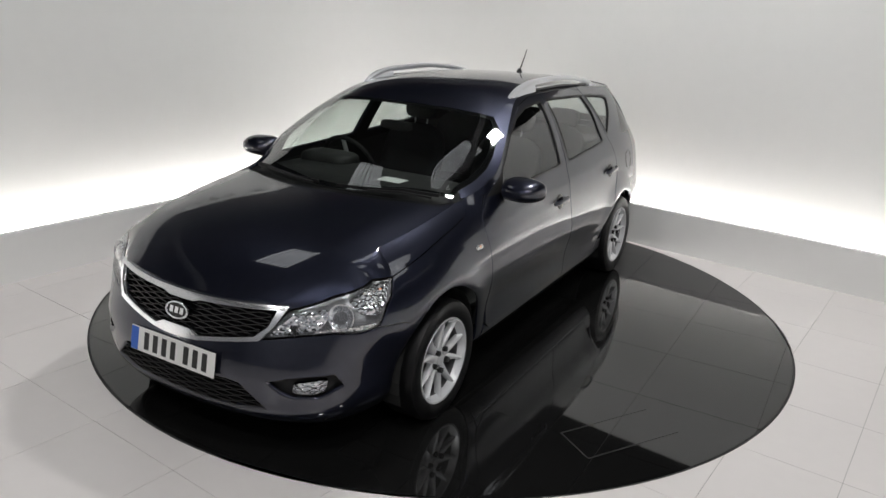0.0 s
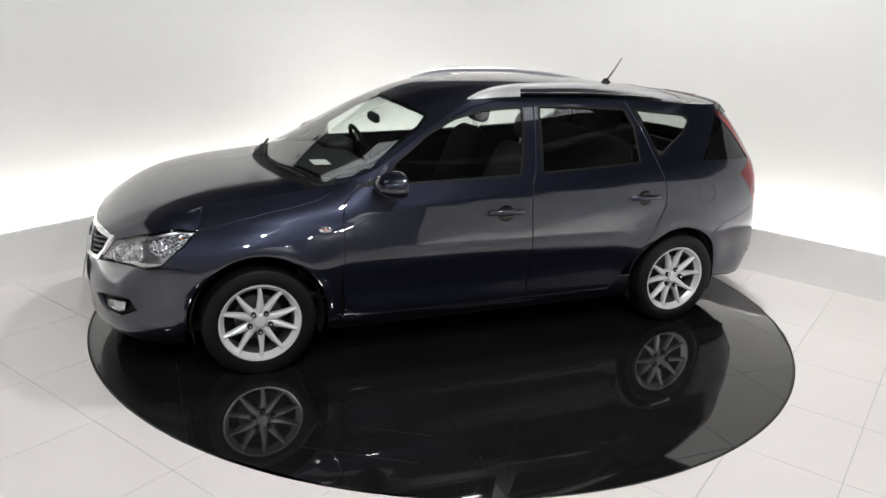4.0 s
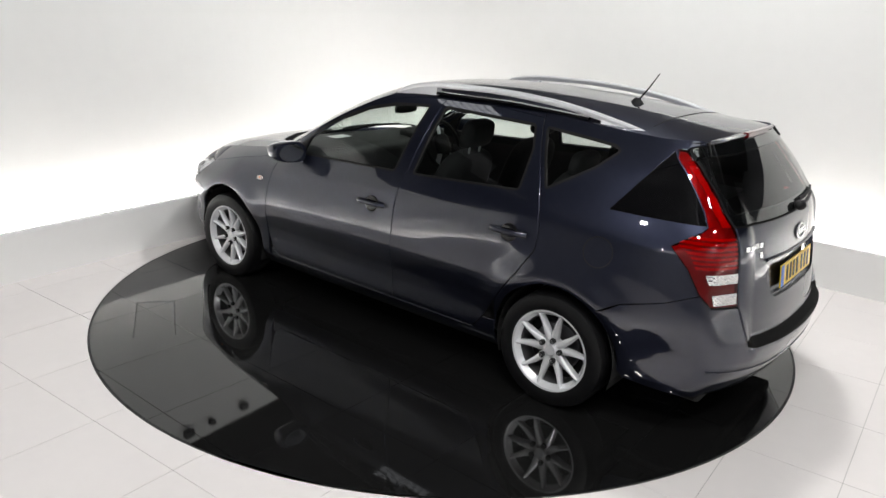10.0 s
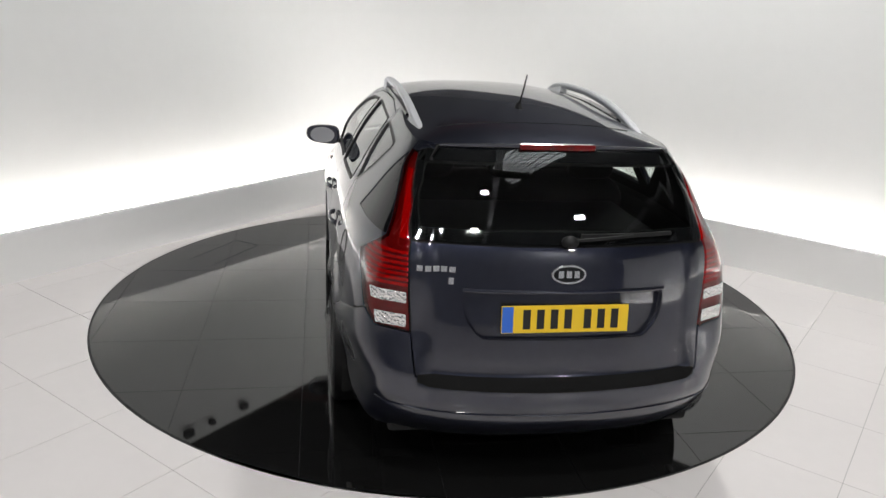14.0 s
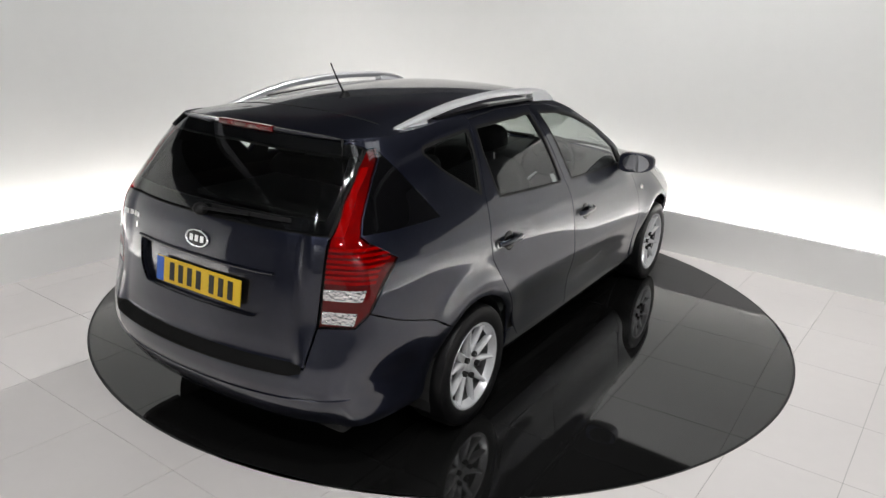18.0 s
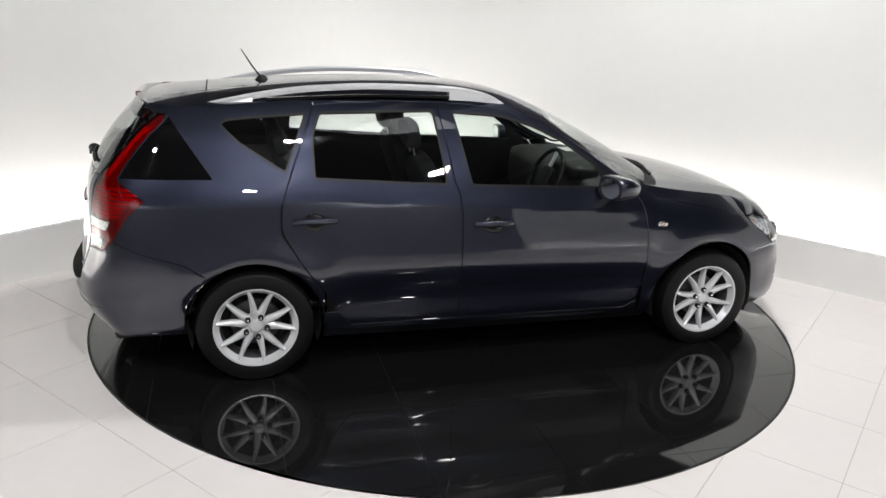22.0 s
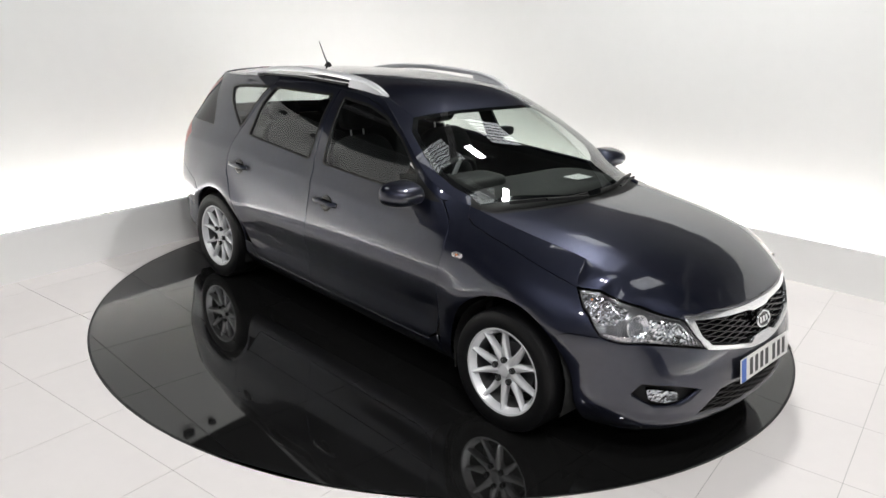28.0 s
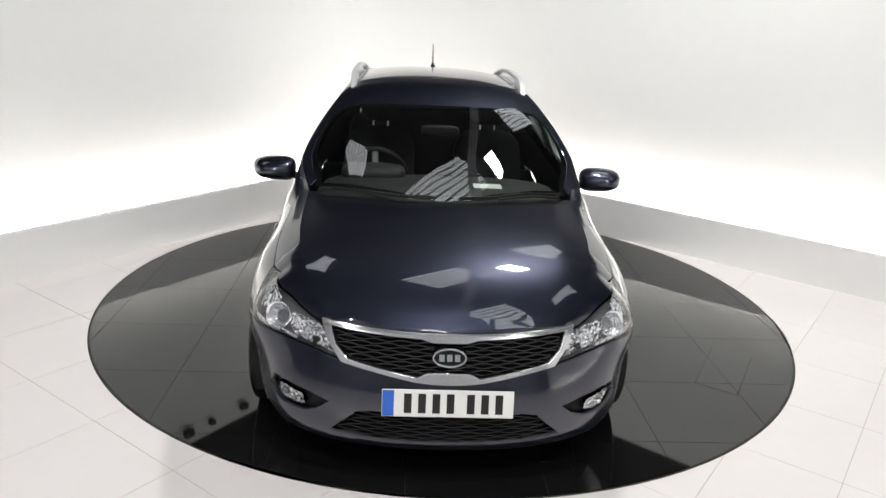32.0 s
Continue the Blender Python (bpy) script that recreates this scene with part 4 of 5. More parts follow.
def frame_at(s, z, off=0.0):
    """A pose on the body: x along it, y up, z outwards."""
    p = Vector(B(s, z))
    tx = (Vector(B(s + 0.004, z)) - Vector(B(s - 0.004, z))).normalized()
    tz = (Vector(B(s, z + 0.004)) - Vector(B(s, z - 0.004))).normalized()
    nv = tx.cross(tz).normalized()
    if nv.dot(p - Vector((0, 0, 0.55))) < 0:
        nv = -nv
    ty = nv.cross(tx).normalized()
    return Matrix.Translation(p + nv * off) @ Matrix((tx, ty, nv)).transposed().to_4x4()


def ring_panel(name, surf, outer, inner, mat, parent, offset=0.003, lip=0.008, **kw):
    return panel(name, surf, outer, mat, parent, 0.0, holes=[inner], offset=offset, lip=lip, **kw)


SEAL = material("rubber_seal", (0.006, 0.006, 0.006), 0.45, spec=0.3)
# window seals
for nm, gl in (("seal", glass_f), ("seal", glass_r), ("seal", glass_q)):
    out = [tuple(p) for p in shrink(dense(gl, 0.02), -0.007)]
    inn = [tuple(p) for p in shrink(dense(gl, 0.02), 0.004)]
    panel(nm, B, side_poly(out), SEAL, car, 0.0, holes=[side_poly(inn)], offset=0.002, lip=0.008, mirror=True)

# grille
g_in = [(0.0, 0.652), (0.07, 0.653), (0.11, 0.664), (0.30, 0.672), (0.474, 0.681), (0.452, 0.615), (0.402, 0.568), (0.125, 0.519), (0.085, 0.538), (0.0, 0.539)]
g_out = [(0.0, 0.685), (0.10, 0.685), (0.15, 0.686), (0.30, 0.690), (0.508, 0.697), (0.474, 0.62), (0.425, 0.554), (0.30, 0.533), (0.13, 0.503), (0.06, 0.497), (0.0, 0.496)]
grille = ring_panel("grille", B, dense(end_poly(both(g_out)), 0.02), dense(end_poly(both(g_in)), 0.02), CHROME, car, offset=0.010, lip=0.02, label="chrome-framed black front grille", step=0.02)
panel("backing", B, dense(end_poly(both(g_out)), 0.03), DARK, grille, 0.004, offset=-0.045, lip=0)


def mesh_bars(parent, rows, inner, pitch, amp, off, thick):
    """Wavy bars across an opening, cut to its outline."""
    poly = np.array([(p[0], p[1]) for p in both(inner)])
    for r, z in enumerate(rows):
        pts = []
        y = -0.52
        k = 0
        while y <= 0.52:
            zz = z + amp * (1 if (k // 2 + r) % 2 else -1)
            if inside(poly, np.array([(y, z)]))[0]:
                pts.append(frame_at(float(end_s(y, zz)), zz, off).translation)
            y += pitch if k % 2 else pitch * 0.5
            k += 1
        if len(pts) > 3:
            part("slat", sweep(pts, [(-0.010, -thick), (0.010, -thick * 0.6), (0.010, thick * 0.6), (-0.010, thick)]), GLOSS_BLACK if parent is grille else BLACK, parent)


mesh_bars(grille, [0.540 + 0.0128 * k for k in range(11)], g_in, 0.036, 0.0034, -0.012, 0.0036)
low_g = panel("lower_grille", B, dense(end_poly(both(lower_hole)), 0.03), DARK, car, -0.004, offset=-0.045, lip=0, label="black lower air intake mesh")
mesh_bars(low_g, [0.240 + 0.0145 * k for k in range(10)], lower_hole, 0.040, 0.0036, -0.02, 0.0038)


def badge(m, parent, rx, ry):
    bm = bmesh.new()
    pts = [(m @ Vector((rx * math.cos(a), ry * math.sin(a), 0.004))) for a in np.linspace(0, 2 * math.pi, 33)]
    b = part("badge", sweep(pts, oval(0.0048, 0.0048, 6), up=m.to_3x3() @ Vector((0, 0, 1))), CHROME, parent, smooth=True)
    bm = bmesh.new()
    bmesh.ops.create_cone(bm, cap_ends=True, segments=32, radius1=1, radius2=0.96, depth=0.006, matrix=m @ Matrix.Diagonal((rx, ry, 1, 1)))
    part("plaque", bm, GLOSS_BLACK, b)
    for k in (-1, 0, 1):
        part("bar", box(rx * 0.32, ry * 0.8, 0.003, (k * rx * 0.48, 0, 0.005), m=m), CHROME, b)


badge(frame_at(0.0, 0.600, 0.014), grille, 0.064, 0.034)


def number_plate(m, parent, mat, label):
    """A pressed plate with plain bars for its characters."""
    p = part("number_plate", box(0.52, 0.111, 0.006, (0, 0, 0), 0.002, m=m), mat, parent, label)
    part("country_band", box(0.045, 0.105, 0.002, (-0.235, 0, 0.0035), m=m), PLATE_BLUE, p)
    for k in range(7):
        x = -0.158 + k * 0.056 + (0.024 if k > 3 else 0)
        part("bar", box(0.030, 0.079, 0.002, (x, 0, 0.0035), m=m), INK, p)
    return p


fm = Matrix.Translation((2.217, 0, 0.428)) @ Matrix((Vector((0, 1, 0)), Vector((-0.17, 0, 0.985)), Vector((0.985, 0, 0.17)))).transposed().to_4x4()
number_plate(fm, car, PLATE_WHITE, "white front number plate with a blue band")
rm = Matrix.Translation((-2.152, 0, 0.765)) @ Matrix((Vector((0, -1, 0)), Vector((0.12, 0, 0.993)), Vector((-0.993, 0, 0.12)))).transposed().to_4x4()
number_plate(rm, tailgate, PLATE_YELLOW, "yellow rear number plate with a blue band")
badge(frame_at(S_END, 0.945, 0.002), tailgate, 0.066, 0.034)
part("grip", sweep([Vector(frame_at(float(end_s(y, 0.876, True)), 0.876, 0.004).translation) for y in np.linspace(-0.41, 0.41, 13)], oval(0.008, 0.007, 8)), PAINT, tailgate, smooth=True)
# small chrome lettering as bars
for k in range(5):
    part("letter", box(0.024, 0.022, 0.004, (0, 0, 0.002), m=frame_at(float(end_s(0.575 - k * 0.031, 0.952, True)), 0.952)), CHROME, tailgate)
part("letter", box(0.020, 0.026, 0.004, (0, 0, 0.002), m=frame_at(float(end_s(0.455, 0.908, True)), 0.908)), CHROME, tailgate)

# fog lamps
for sg in (1, -1):
    q = [(sg * y, z) for y, z in fog_hole]
    fog = panel("fog_lamp", B, dense(end_poly(q), 0.02), BLACK, car, -0.003, offset=-0.035, lip=0, label="rectangular fog lamp in a black recess")
    lens_q = rounded([(sg * y, z) for y, z in ((0.575, 0.345), (0.585, 0.39), (0.70, 0.408), (0.69, 0.352), (0.64, 0.338))], 0.012)
    panel("lens", B, dense(end_poly(lens_q), 0.015), CLEAR, fog, 0.0, offset=-0.006, lip=0, step=0.02)
    panel("reflector", B, dense(end_poly(lens_q), 0.015), LAMP_BOWL, fog, 0.0, offset=-0.028, lip=-0.022, step=0.02)

# headlamp internals
for sg, lens in zip((1, -1), headlamps):
    for y, z, r, dep in ((0.708, 0.668, 0.052, 0.038), (0.565, 0.634, 0.030, 0.024)):
        m = frame_at(float(end_s(sg * y, z)), z, -0.012)
        m = Matrix.Translation(m.translation) @ Vector((0.93, sg * 0.30, 0.2)).to_track_quat("Y", "Z").to_matrix().to_4x4()
        bm = lathe([(0.008, -dep), (r * 0.55, -dep * 0.7), (r * 0.85, -dep * 0.3), (r, 0.0), (r * 1.08, 0.002), (r * 1.1, -0.006)], 28)
        bmesh.ops.transform(bm, matrix=m, verts=bm.verts)
        refl = part("reflector", bm, CHROME, lens, smooth=True)
        bm = lathe([(0.0, 0.002), (r * 0.3, -0.002), (r * 0.5, -0.012), (r * 0.56, -0.03)], 24)
        bmesh.ops.transform(bm, matrix=m, verts=bm.verts)
        part("projector", bm, CLEAR if y > 0.65 else CHROME, refl, smooth=True)
    m = frame_at(float(side_s(1.725, 0.755)) * sg, 0.755, -0.03)
    bm = bmesh.new()
    bmesh.ops.create_uvsphere(bm, u_segments=14, v_segments=8, radius=0.011, matrix=m)
    part("indicator_bulb", bm, AMBER, lens, smooth=True)

# door handles
for sg in (1, -1):
    for hx, hz in ((-0.035, 0.806), (-0.995, 0.848)):
        hs = float(side_s(hx, hz))
        hs = hs if sg > 0 else -hs
        m = frame_at(hs, hz, 0.0)
        bm = bmesh.new()
        bmesh.ops.create_uvsphere(bm, u_segments=20, v_segments=10, radius=1, matrix=m @ Matrix.Diagonal((0.052, 0.047, 0.005, 1)))
        cup = part("handle_cup", bm, GLOSS_BLACK, car, smooth=True)
        pts = [m @ Vector((x, 0.004, 0.010 + 0.026 * (1 - (x / 0.108) ** 4))) for x in np.linspace(-0.108, 0.108, 13)]
        part("handle", sweep(pts, oval(0.014, 0.008, 10), up=m.to_3x3() @ Vector((0, 0, 1))), PAINT, cup, smooth=True)

# side repeaters and fuel flap
for sg in (1, -1):
    m = frame_at(sg * float(side_s(1.012, 0.772)), 0.772, 0.002)
    bm = bmesh.new()
    bmesh.ops.create_uvsphere(bm, u_segments=16, v_segments=8, radius=1, matrix=m @ Matrix.Diagonal((0.036, 0.016, 0.007, 1)))
    rep = part("side_repeater", bm, BAND, car, "small clear side indicator", smooth=True)
    bm = bmesh.new()
    bmesh.ops.create_uvsphere(bm, u_segments=10, v_segments=6, radius=1, matrix=m @ Matrix.Diagonal((0.010, 0.008, 0.009, 1)))
    part("bulb", bm, AMBER, rep, smooth=True)
m = frame_at(float(side_s(-1.485, 0.857)), 0.857, 0.0)
part("fuel_flap", sweep([m @ Vector((0.073 * math.cos(a), 0.073 * math.sin(a), 0.0006)) for a in np.linspace(0, 2 * math.pi, 49)], oval(0.0024, 0.0014, 6), up=m.to_3x3() @ Vector((0, 0, 1))), DARK, car)

# door mirrors
for sg in (1, -1):
    bm = bmesh.new()
    bmesh.ops.create_uvsphere(bm, u_segments=28, v_segments=16, radius=1)
    for v in bm.verts:
        x, y, z = v.co
        k = (1.0 - 0.16 * y - 0.1 * abs(z)) * (1 - 0.30 * max(x, 0.0) ** 2)
        v.co = Vector((0.135 * math.copysign(abs(x) ** 0.85, x) * (1 if x > 0 else 0.40), 0.118 * math.copysign(abs(y) ** 0.68, y), 0.072 * math.copysign(abs(z) ** 0.72, z) * k + 0.006 * y))
    mm = Matrix.Translation((0.635, sg * 0.925, 1.008)) @ Matrix.Diagonal((1, sg, 1, 1)) @ pose(0, 0, 0, 0, 0, -8)
    bmesh.ops.transform(bm, matrix=mm, verts=bm.verts)
    bmesh.ops.bisect_plane(bm, geom=bm.verts[:] + bm.edges[:] + bm.faces[:], plane_co=mm @ Vector((-0.030, 0, 0)), plane_no=mm.to_3x3() @ Vector((-1, 0, 0)), clear_outer=True)
    bmesh.ops.holes_fill(bm, edges=[e for e in bm.edges if e.is_boundary])
    shell = part("door_mirror", bm, PAINT, car, smooth=True)
    bm = bmesh.new()
    bmesh.ops.create_cone(bm, cap_ends=True, segments=28, radius1=1, radius2=1, depth=0.004, matrix=mm @ pose(-0.031, 0, 0, 0, 90, 0) @ Matrix.Diagonal((0.056, 0.085, 1, 1)))
    part("mirror_glass", bm, MIRROR, shell)
    part("arm", sweep([(0.64, sg * 0.80, 0.965), (0.64, sg * 0.86, 0.962), (0.638, sg * 0.91, 0.966)], oval(0.028, 0.017, 8)), BLACK, shell, smooth=True)
    part("trim_line", sweep([mm @ Vector((0.062 * math.cos(a), 0.1 * math.sin(a), -0.028)) for a in np.linspace(-1.3, 1.3, 12)], oval(0.003, 0.002, 6)), SATIN, shell)
tri = [(0.80, 0.975), (0.665, 0.982), (0.605, 1.088)]
panel("mirror_sail", B, side_poly(dense(tri, 0.02)), BLACK, car, 0.0, offset=0.004, lip=0.006, mirror=True)

# roof rails
for sg in (1, -1):
    xs = np.linspace(0.12, -1.53, 36)
    hz = pchip((-1.53, -1.46, -1.36, -1.2, -0.95, -0.62, -0.25, -0.07, 0.04, 0.09, 0.12), (1.392, 1.404, 1.425, 1.458, 1.491, 1.508, 1.502, 1.48, 1.445, 1.418, 1.40))
    yy = pchip((-1.53, -1.2, -0.6, -0.2, 0.12), (0.510, 0.525, 0.535, 0.538, 0.528))
    pr = [(-0.013, -0.021), (0.013, -0.021), (0.019, -0.011), (0.019, 0.002), (0.012, 0.010), (-0.012, 0.010), (-0.019, 0.002), (-0.019, -0.008)]
    path = [(x, sg * float(yy(x)), float(hz(x)) - 0.010) for x in xs]
    sc = [min(1.0, 0.55 + 2.2 * min(0.12 - x, x + 1.53) * 1.6) for x in xs]
    rail = part("roof_rail", sweep(path, pr, scale=sc), SATIN, car, "satin silver roof rail", smooth=True)
    for x0, x1 in ((0.10, -0.23), (-1.27, -1.51)):
        xx = np.linspace(x0, x1, 9)
        bm = bmesh.new()
        rows = []
        for x in xx:
            y0, zt, zb = float(yy(x)), float(hz(x)) - 0.016, float(T(x, float(yy(x)))[2]) - 0.01
            zb = min(zb, zt - 0.004)
            rows.append([bm.verts.new((x, sg * (y0 + dy), z)) for dy, z in ((-0.016, zt), (0.016, zt), (0.026, zb), (-0.026, zb))])
        for a, b in zip(rows, rows[1:]):
            for i in range(4):
                bm.faces.new([a[i], a[(i + 1) % 4], b[(i + 1) % 4], b[i]])
        for r in (rows[0], rows[-1]):
            bm.faces.new(r)
        part("foot", bm, SATIN, rail, smooth=True)
    xx = np.linspace(-0.2, -1.2, 16)
    part("rail_base", sweep([(x, sg * float(yy(x)), float(T(x, float(yy(x)))[2]) + 0.004) for x in xx], [(-0.024, -0.006), (0.024, -0.006), (0.020, 0.006), (-0.020, 0.006)]), GLOSS_BLACK, rail)

# aerial
ab = Vector((-1.195, 0.0, float(T(-1.195, 0.0)[2])))
bm = bmesh.new()
bmesh.ops.create_cone(bm, cap_ends=True, segments=20, radius1=1, radius2=0.35, depth=1, matrix=Matrix.Translation(ab + Vector((0.0, 0, 0.012))) @ Matrix.Diagonal((0.042, 0.022, 0.03, 1)))
aerial = part("aerial", bm, BLACK, car, "black whip roof aerial", smooth=True)
part("whip", sweep([ab + Vector((-0.012, 0, 0.02)), ab + Vector((-0.06, 0, 0.085)), Vector((-1.306, 0, 1.628))], oval(0.0042, 0.0042, 8), scale=[1.3, 1.0, 0.7]), BLACK, aerial, smooth=True)
# roof seam near the tail
part("roof_seam", sweep([T(-1.50, y) + np.array([0, 0, 0.0006]) for y in np.linspace(-0.44, 0.44, 25)], [(-0.003, -0.001), (0.003, -0.001), (0.003, 0.0012), (-0.003, 0.0012)]), DARK, car)

# high brake lamp and spoiler lip
gtop = [Vector(B(float(end_s(y, 1.372 + 0.012 * (1 - (y / 0.53) ** 2), True)), 1.372 + 0.012 * (1 - (y / 0.53) ** 2))) for y in np.linspace(-0.54, 0.54, 31)]
rtop = [Vector(T(-1.768 - 0.045 * (1 - (y / 0.52) ** 2), y)) for y in np.linspace(-0.515, 0.515, 31)]
lipc = [a.lerp(b, 0.5) + Vector((-0.028, 0, 0.012)) * (1 - abs(a.y / 0.545) ** 6) for a, b in zip(gtop, rtop)]
bm = bmesh.new()
cols = [[bm.verts.new(p) for p in (a + Vector((0.03, 0, -0.004)), a + Vector((-0.002, 0, 0)), l + Vector((0.002, 0, -0.012 * (1 - abs(a.y / 0.545) ** 6))), l, l.lerp(b, 0.5) + Vector((0, 0, 0.003)), b, b + Vector((0.02, 0, -0.02)))] for a, l, b in zip(gtop, lipc, rtop)]
for a, b in zip(cols, cols[1:]):
    for i in range(6):
        bm.faces.new([a[i], a[i + 1], b[i + 1], b[i]])
for r in (cols[0], cols[-1]):
    bm.faces.new(r)
part("spoiler", bm, PAINT, car, smooth=True)
part("brake_lamp", box(0.03, 0.32, 0.026, (lipc[15].x + 0.010, 0, lipc[15].z - 0.010), 0.006), RED, car, "red high-level brake lamp")

TREAD = material("bumper_rubber", (0.006, 0.006, 0.006), 0.85, spec=0.15, bump=0.3, bump_scale=300)
# black bumper tread and bumper creases
tread = [(0.0, 0.490), (0.54, 0.496), (0.578, 0.506), (0.578, 0.535), (0.0, 0.533)]
panel("bumper_tread", B, dense(end_poly(both(tread), True), 0.03), TREAD, car, 0.0, offset=0.004, lip=0.006)
part("bumper_crease", sweep([frame_at(float(s), 0.375 + 0.02 * abs(s - S_END), 0.001).translation for s in np.linspace(S_END - 0.8, S_END + 0.8, 41)], oval(0.004, 0.004, 6)), PAINT, car, smooth=True)

# wipers
def wiper(pts, parent, blade, lift=0.018):
    arm = part("wiper", sweep(pts, [(-0.007, -0.004), (0.007, -0.004), (0.005, 0.006), (-0.005, 0.006)]), BLACK, parent, smooth=False)
    part("blade", sweep(blade, [(-0.006, -0.008), (0.006, -0.008), (0.004, 0.008), (-0.004, 0.008)]), BLACK, arm)


def on_top(x, y, h):
    return Vector(max(T(x, y), H(x, y), key=lambda q: q[2])) + Vector((0.35 * h, 0, h))


wiper([on_top(1.19, -0.06, 0.012), on_top(1.175, -0.2, 0.022), on_top(1.135, -0.36, 0.022)], car, [on_top(x, y, 0.014) for x, y in ((1.165, -0.04), (1.155, -0.2), (1.12, -0.38), (1.065, -0.56))])
wiper([on_top(1.06, 0.60, 0.012), on_top(1.115, 0.45, 0.022), on_top(1.165, 0.28, 0.022)], car, [on_top(x, y, 0.014) for x, y in ((1.02, 0.62), (1.09, 0.44), (1.14, 0.26), (1.165, 0.08))])
rw = lambda y, z, o: frame_at(float(end_s(y, z, True)), z, o).translation
wiper([rw(0.0, 1.062, 0.03), rw(-0.10, 1.068, 0.03), rw(-0.26, 1.078, 0.022)], car, [rw(y, 1.083, 0.010) for y in (-0.05, -0.18, -0.32, -0.44)])
bm = bmesh.new()
bmesh.ops.create_uvsphere(bm, u_segments=14, v_segments=8, radius=1, matrix=Matrix.Translation(rw(0.0, 1.06, 0.02)) @ Matrix.Diagonal((0.03, 0.035, 0.025, 1)))
part("wiper_pivot", bm, BLACK, car, smooth=True)

# window frames of the screen and back glass
for nm, poly, surf in (("screen_band", scr, T),):
    full = dense(poly + [(x, -y) for x, y in poly[-2:0:-1]], 0.02)
    inn = [tuple(p) for p in shrink(full, 0.028)]
    panel(nm, surf, full, GLOSS_BLACK, screen, 0.0, holes=[inn], offset=-0.003, lip=0)
gfull = dense(end_poly(both(gate_glass), True), 0.02)
panel("back_band", B, gfull, GLOSS_BLACK, car, 0.004, holes=[[tuple(p) for p in shrink(gfull, 0.048)]], offset=-0.003, lip=0)

# ------------------------------------------------------------------ cabin
def blob(name, sx, sy, sz, at, mat, parent, rx=0, ry=0, rz=0, power=0.55):
    """A cushion-like block with soft edges."""
    bm = bmesh.new()
    bmesh.ops.create_uvsphere(bm, u_segments=20, v_segments=12, radius=1)
    for v in bm.verts:
        v.co = Vector([math.copysign(abs(a) ** power, a) for a in v.co])
    bmesh.ops.transform(bm, matrix=pose(*at, rx, ry, rz) @ Matrix.Diagonal((sx / 2, sy / 2, sz / 2, 1)), verts=bm.verts)
    return part(name, bm, mat, parent, smooth=True)


def front_seat(y):
    s = blob("seat", 0.50, 0.50, 0.16, (0.10, y, 0.56), CLOTH, car, 0, -8, 0)
    blob("backrest", 0.14, 0.48, 0.60, (-0.26, y, 0.83), CLOTH, s, 0, -20, 0)
    blob("headrest", 0.09, 0.26, 0.16, (-0.40, y, 1.22), CLOTH, s, 0, -12, 0)
    for dy in (-0.05, 0.05):
        part("headrest_post", sweep([(-0.37, y + dy, 1.06), (-0.395, y + dy, 1.18)], oval(0.006, 0.006, 6)), SATIN, s)


front_seat(0.37)
front_seat(-0.37)
bench = blob("rear_bench", 0.50, 1.28, 0.18, (-0.72, 0, 0.60), CLOTH, car, 0, -6, 0, 0.45)
blob("backrest", 0.14, 1.28, 0.58, (-1.03, 0, 0.86), CLOTH, bench, 0, -18, 0, 0.45)
for y in (-0.42, 0.0, 0.42):
    blob("headrest", 0.08, 0.24, 0.13, (-1.14, y, 1.17), CLOTH, bench, 0, -12, 0)
dash = blob("dashboard", 0.52, 1.36, 0.34, (0.82, 0, 0.83), TRIM, car, 0, 0, 0, 0.4)
blob("binnacle", 0.22, 0.36, 0.10, (0.66, -0.37, 1.0), TRIM, dash)
blob("console", 0.9, 0.22, 0.30, (0.35, 0, 0.55), TRIM, car, 0, 0, 0, 0.4)
st = pose(0.46, -0.37, 0.945, 0, -66, 0)
wheel_ring = part("steering_wheel", sweep([st @ Vector((0.185 * math.cos(a), 0.185 * math.sin(a), 0)) for a in np.linspace(0, 2 * math.pi, 41)], oval(0.014, 0.014, 8), up=st.to_3x3() @ Vector((0, 0, 1))), BLACK, car, smooth=True)
blob("airbag_pad", 0.16, 0.15, 0.05, st.translation, BLACK, wheel_ring, 0, -66, 0)
for a in (0, 140, 220):
    part("spoke", sweep([st @ Vector((0.06 * math.cos(radians(a)), 0.06 * math.sin(radians(a)), 0)), st @ Vector((0.178 * math.cos(radians(a)), 0.178 * math.sin(radians(a)), 0))], oval(0.018, 0.008, 8)), SATIN, wheel_ring)
blob("interior_mirror", 0.03, 0.22, 0.06, (0.50, 0, 1.23), BLACK, car)
part("tax_disc_note", box(0.10, 0.15, 0.001, (0.90, 0.25, 1.004), m=None), PAPER, car)
# linings
side_panel("door_lining", [(0.95, 0.30), (0.88, 0.955), (-0.20, 0.985), (-1.15, 1.04), (-1.88, 1.04), (-1.88, 0.66), (-0.93, 0.66), (-0.93, 0.30)], TRIM, offset=-0.055, lip=0, step=0.08)
head = [(0.36, 0.0), (0.30, 0.50)] + [(x, float(edge_y(x)) - 0.03) for x in np.arange(0.05, -1.7, -0.15)] + [(-1.74, 0.48), (-1.76, 0.0)]
panel("headlining", T, dense(head + [(x, -y) for x, y in head[-2:0:-1]], 0.05), LINER, car, 0.0, offset=-0.035, lip=0, step=0.1)
part("load_floor", box(0.80, 1.2, 0.06, (-1.55, 0, 0.62), 0.01), TRIM, car)
part("load_cover", box(0.55, 1.12, 0.03, (-1.40, 0, 0.97), 0.01), TRIM, car)
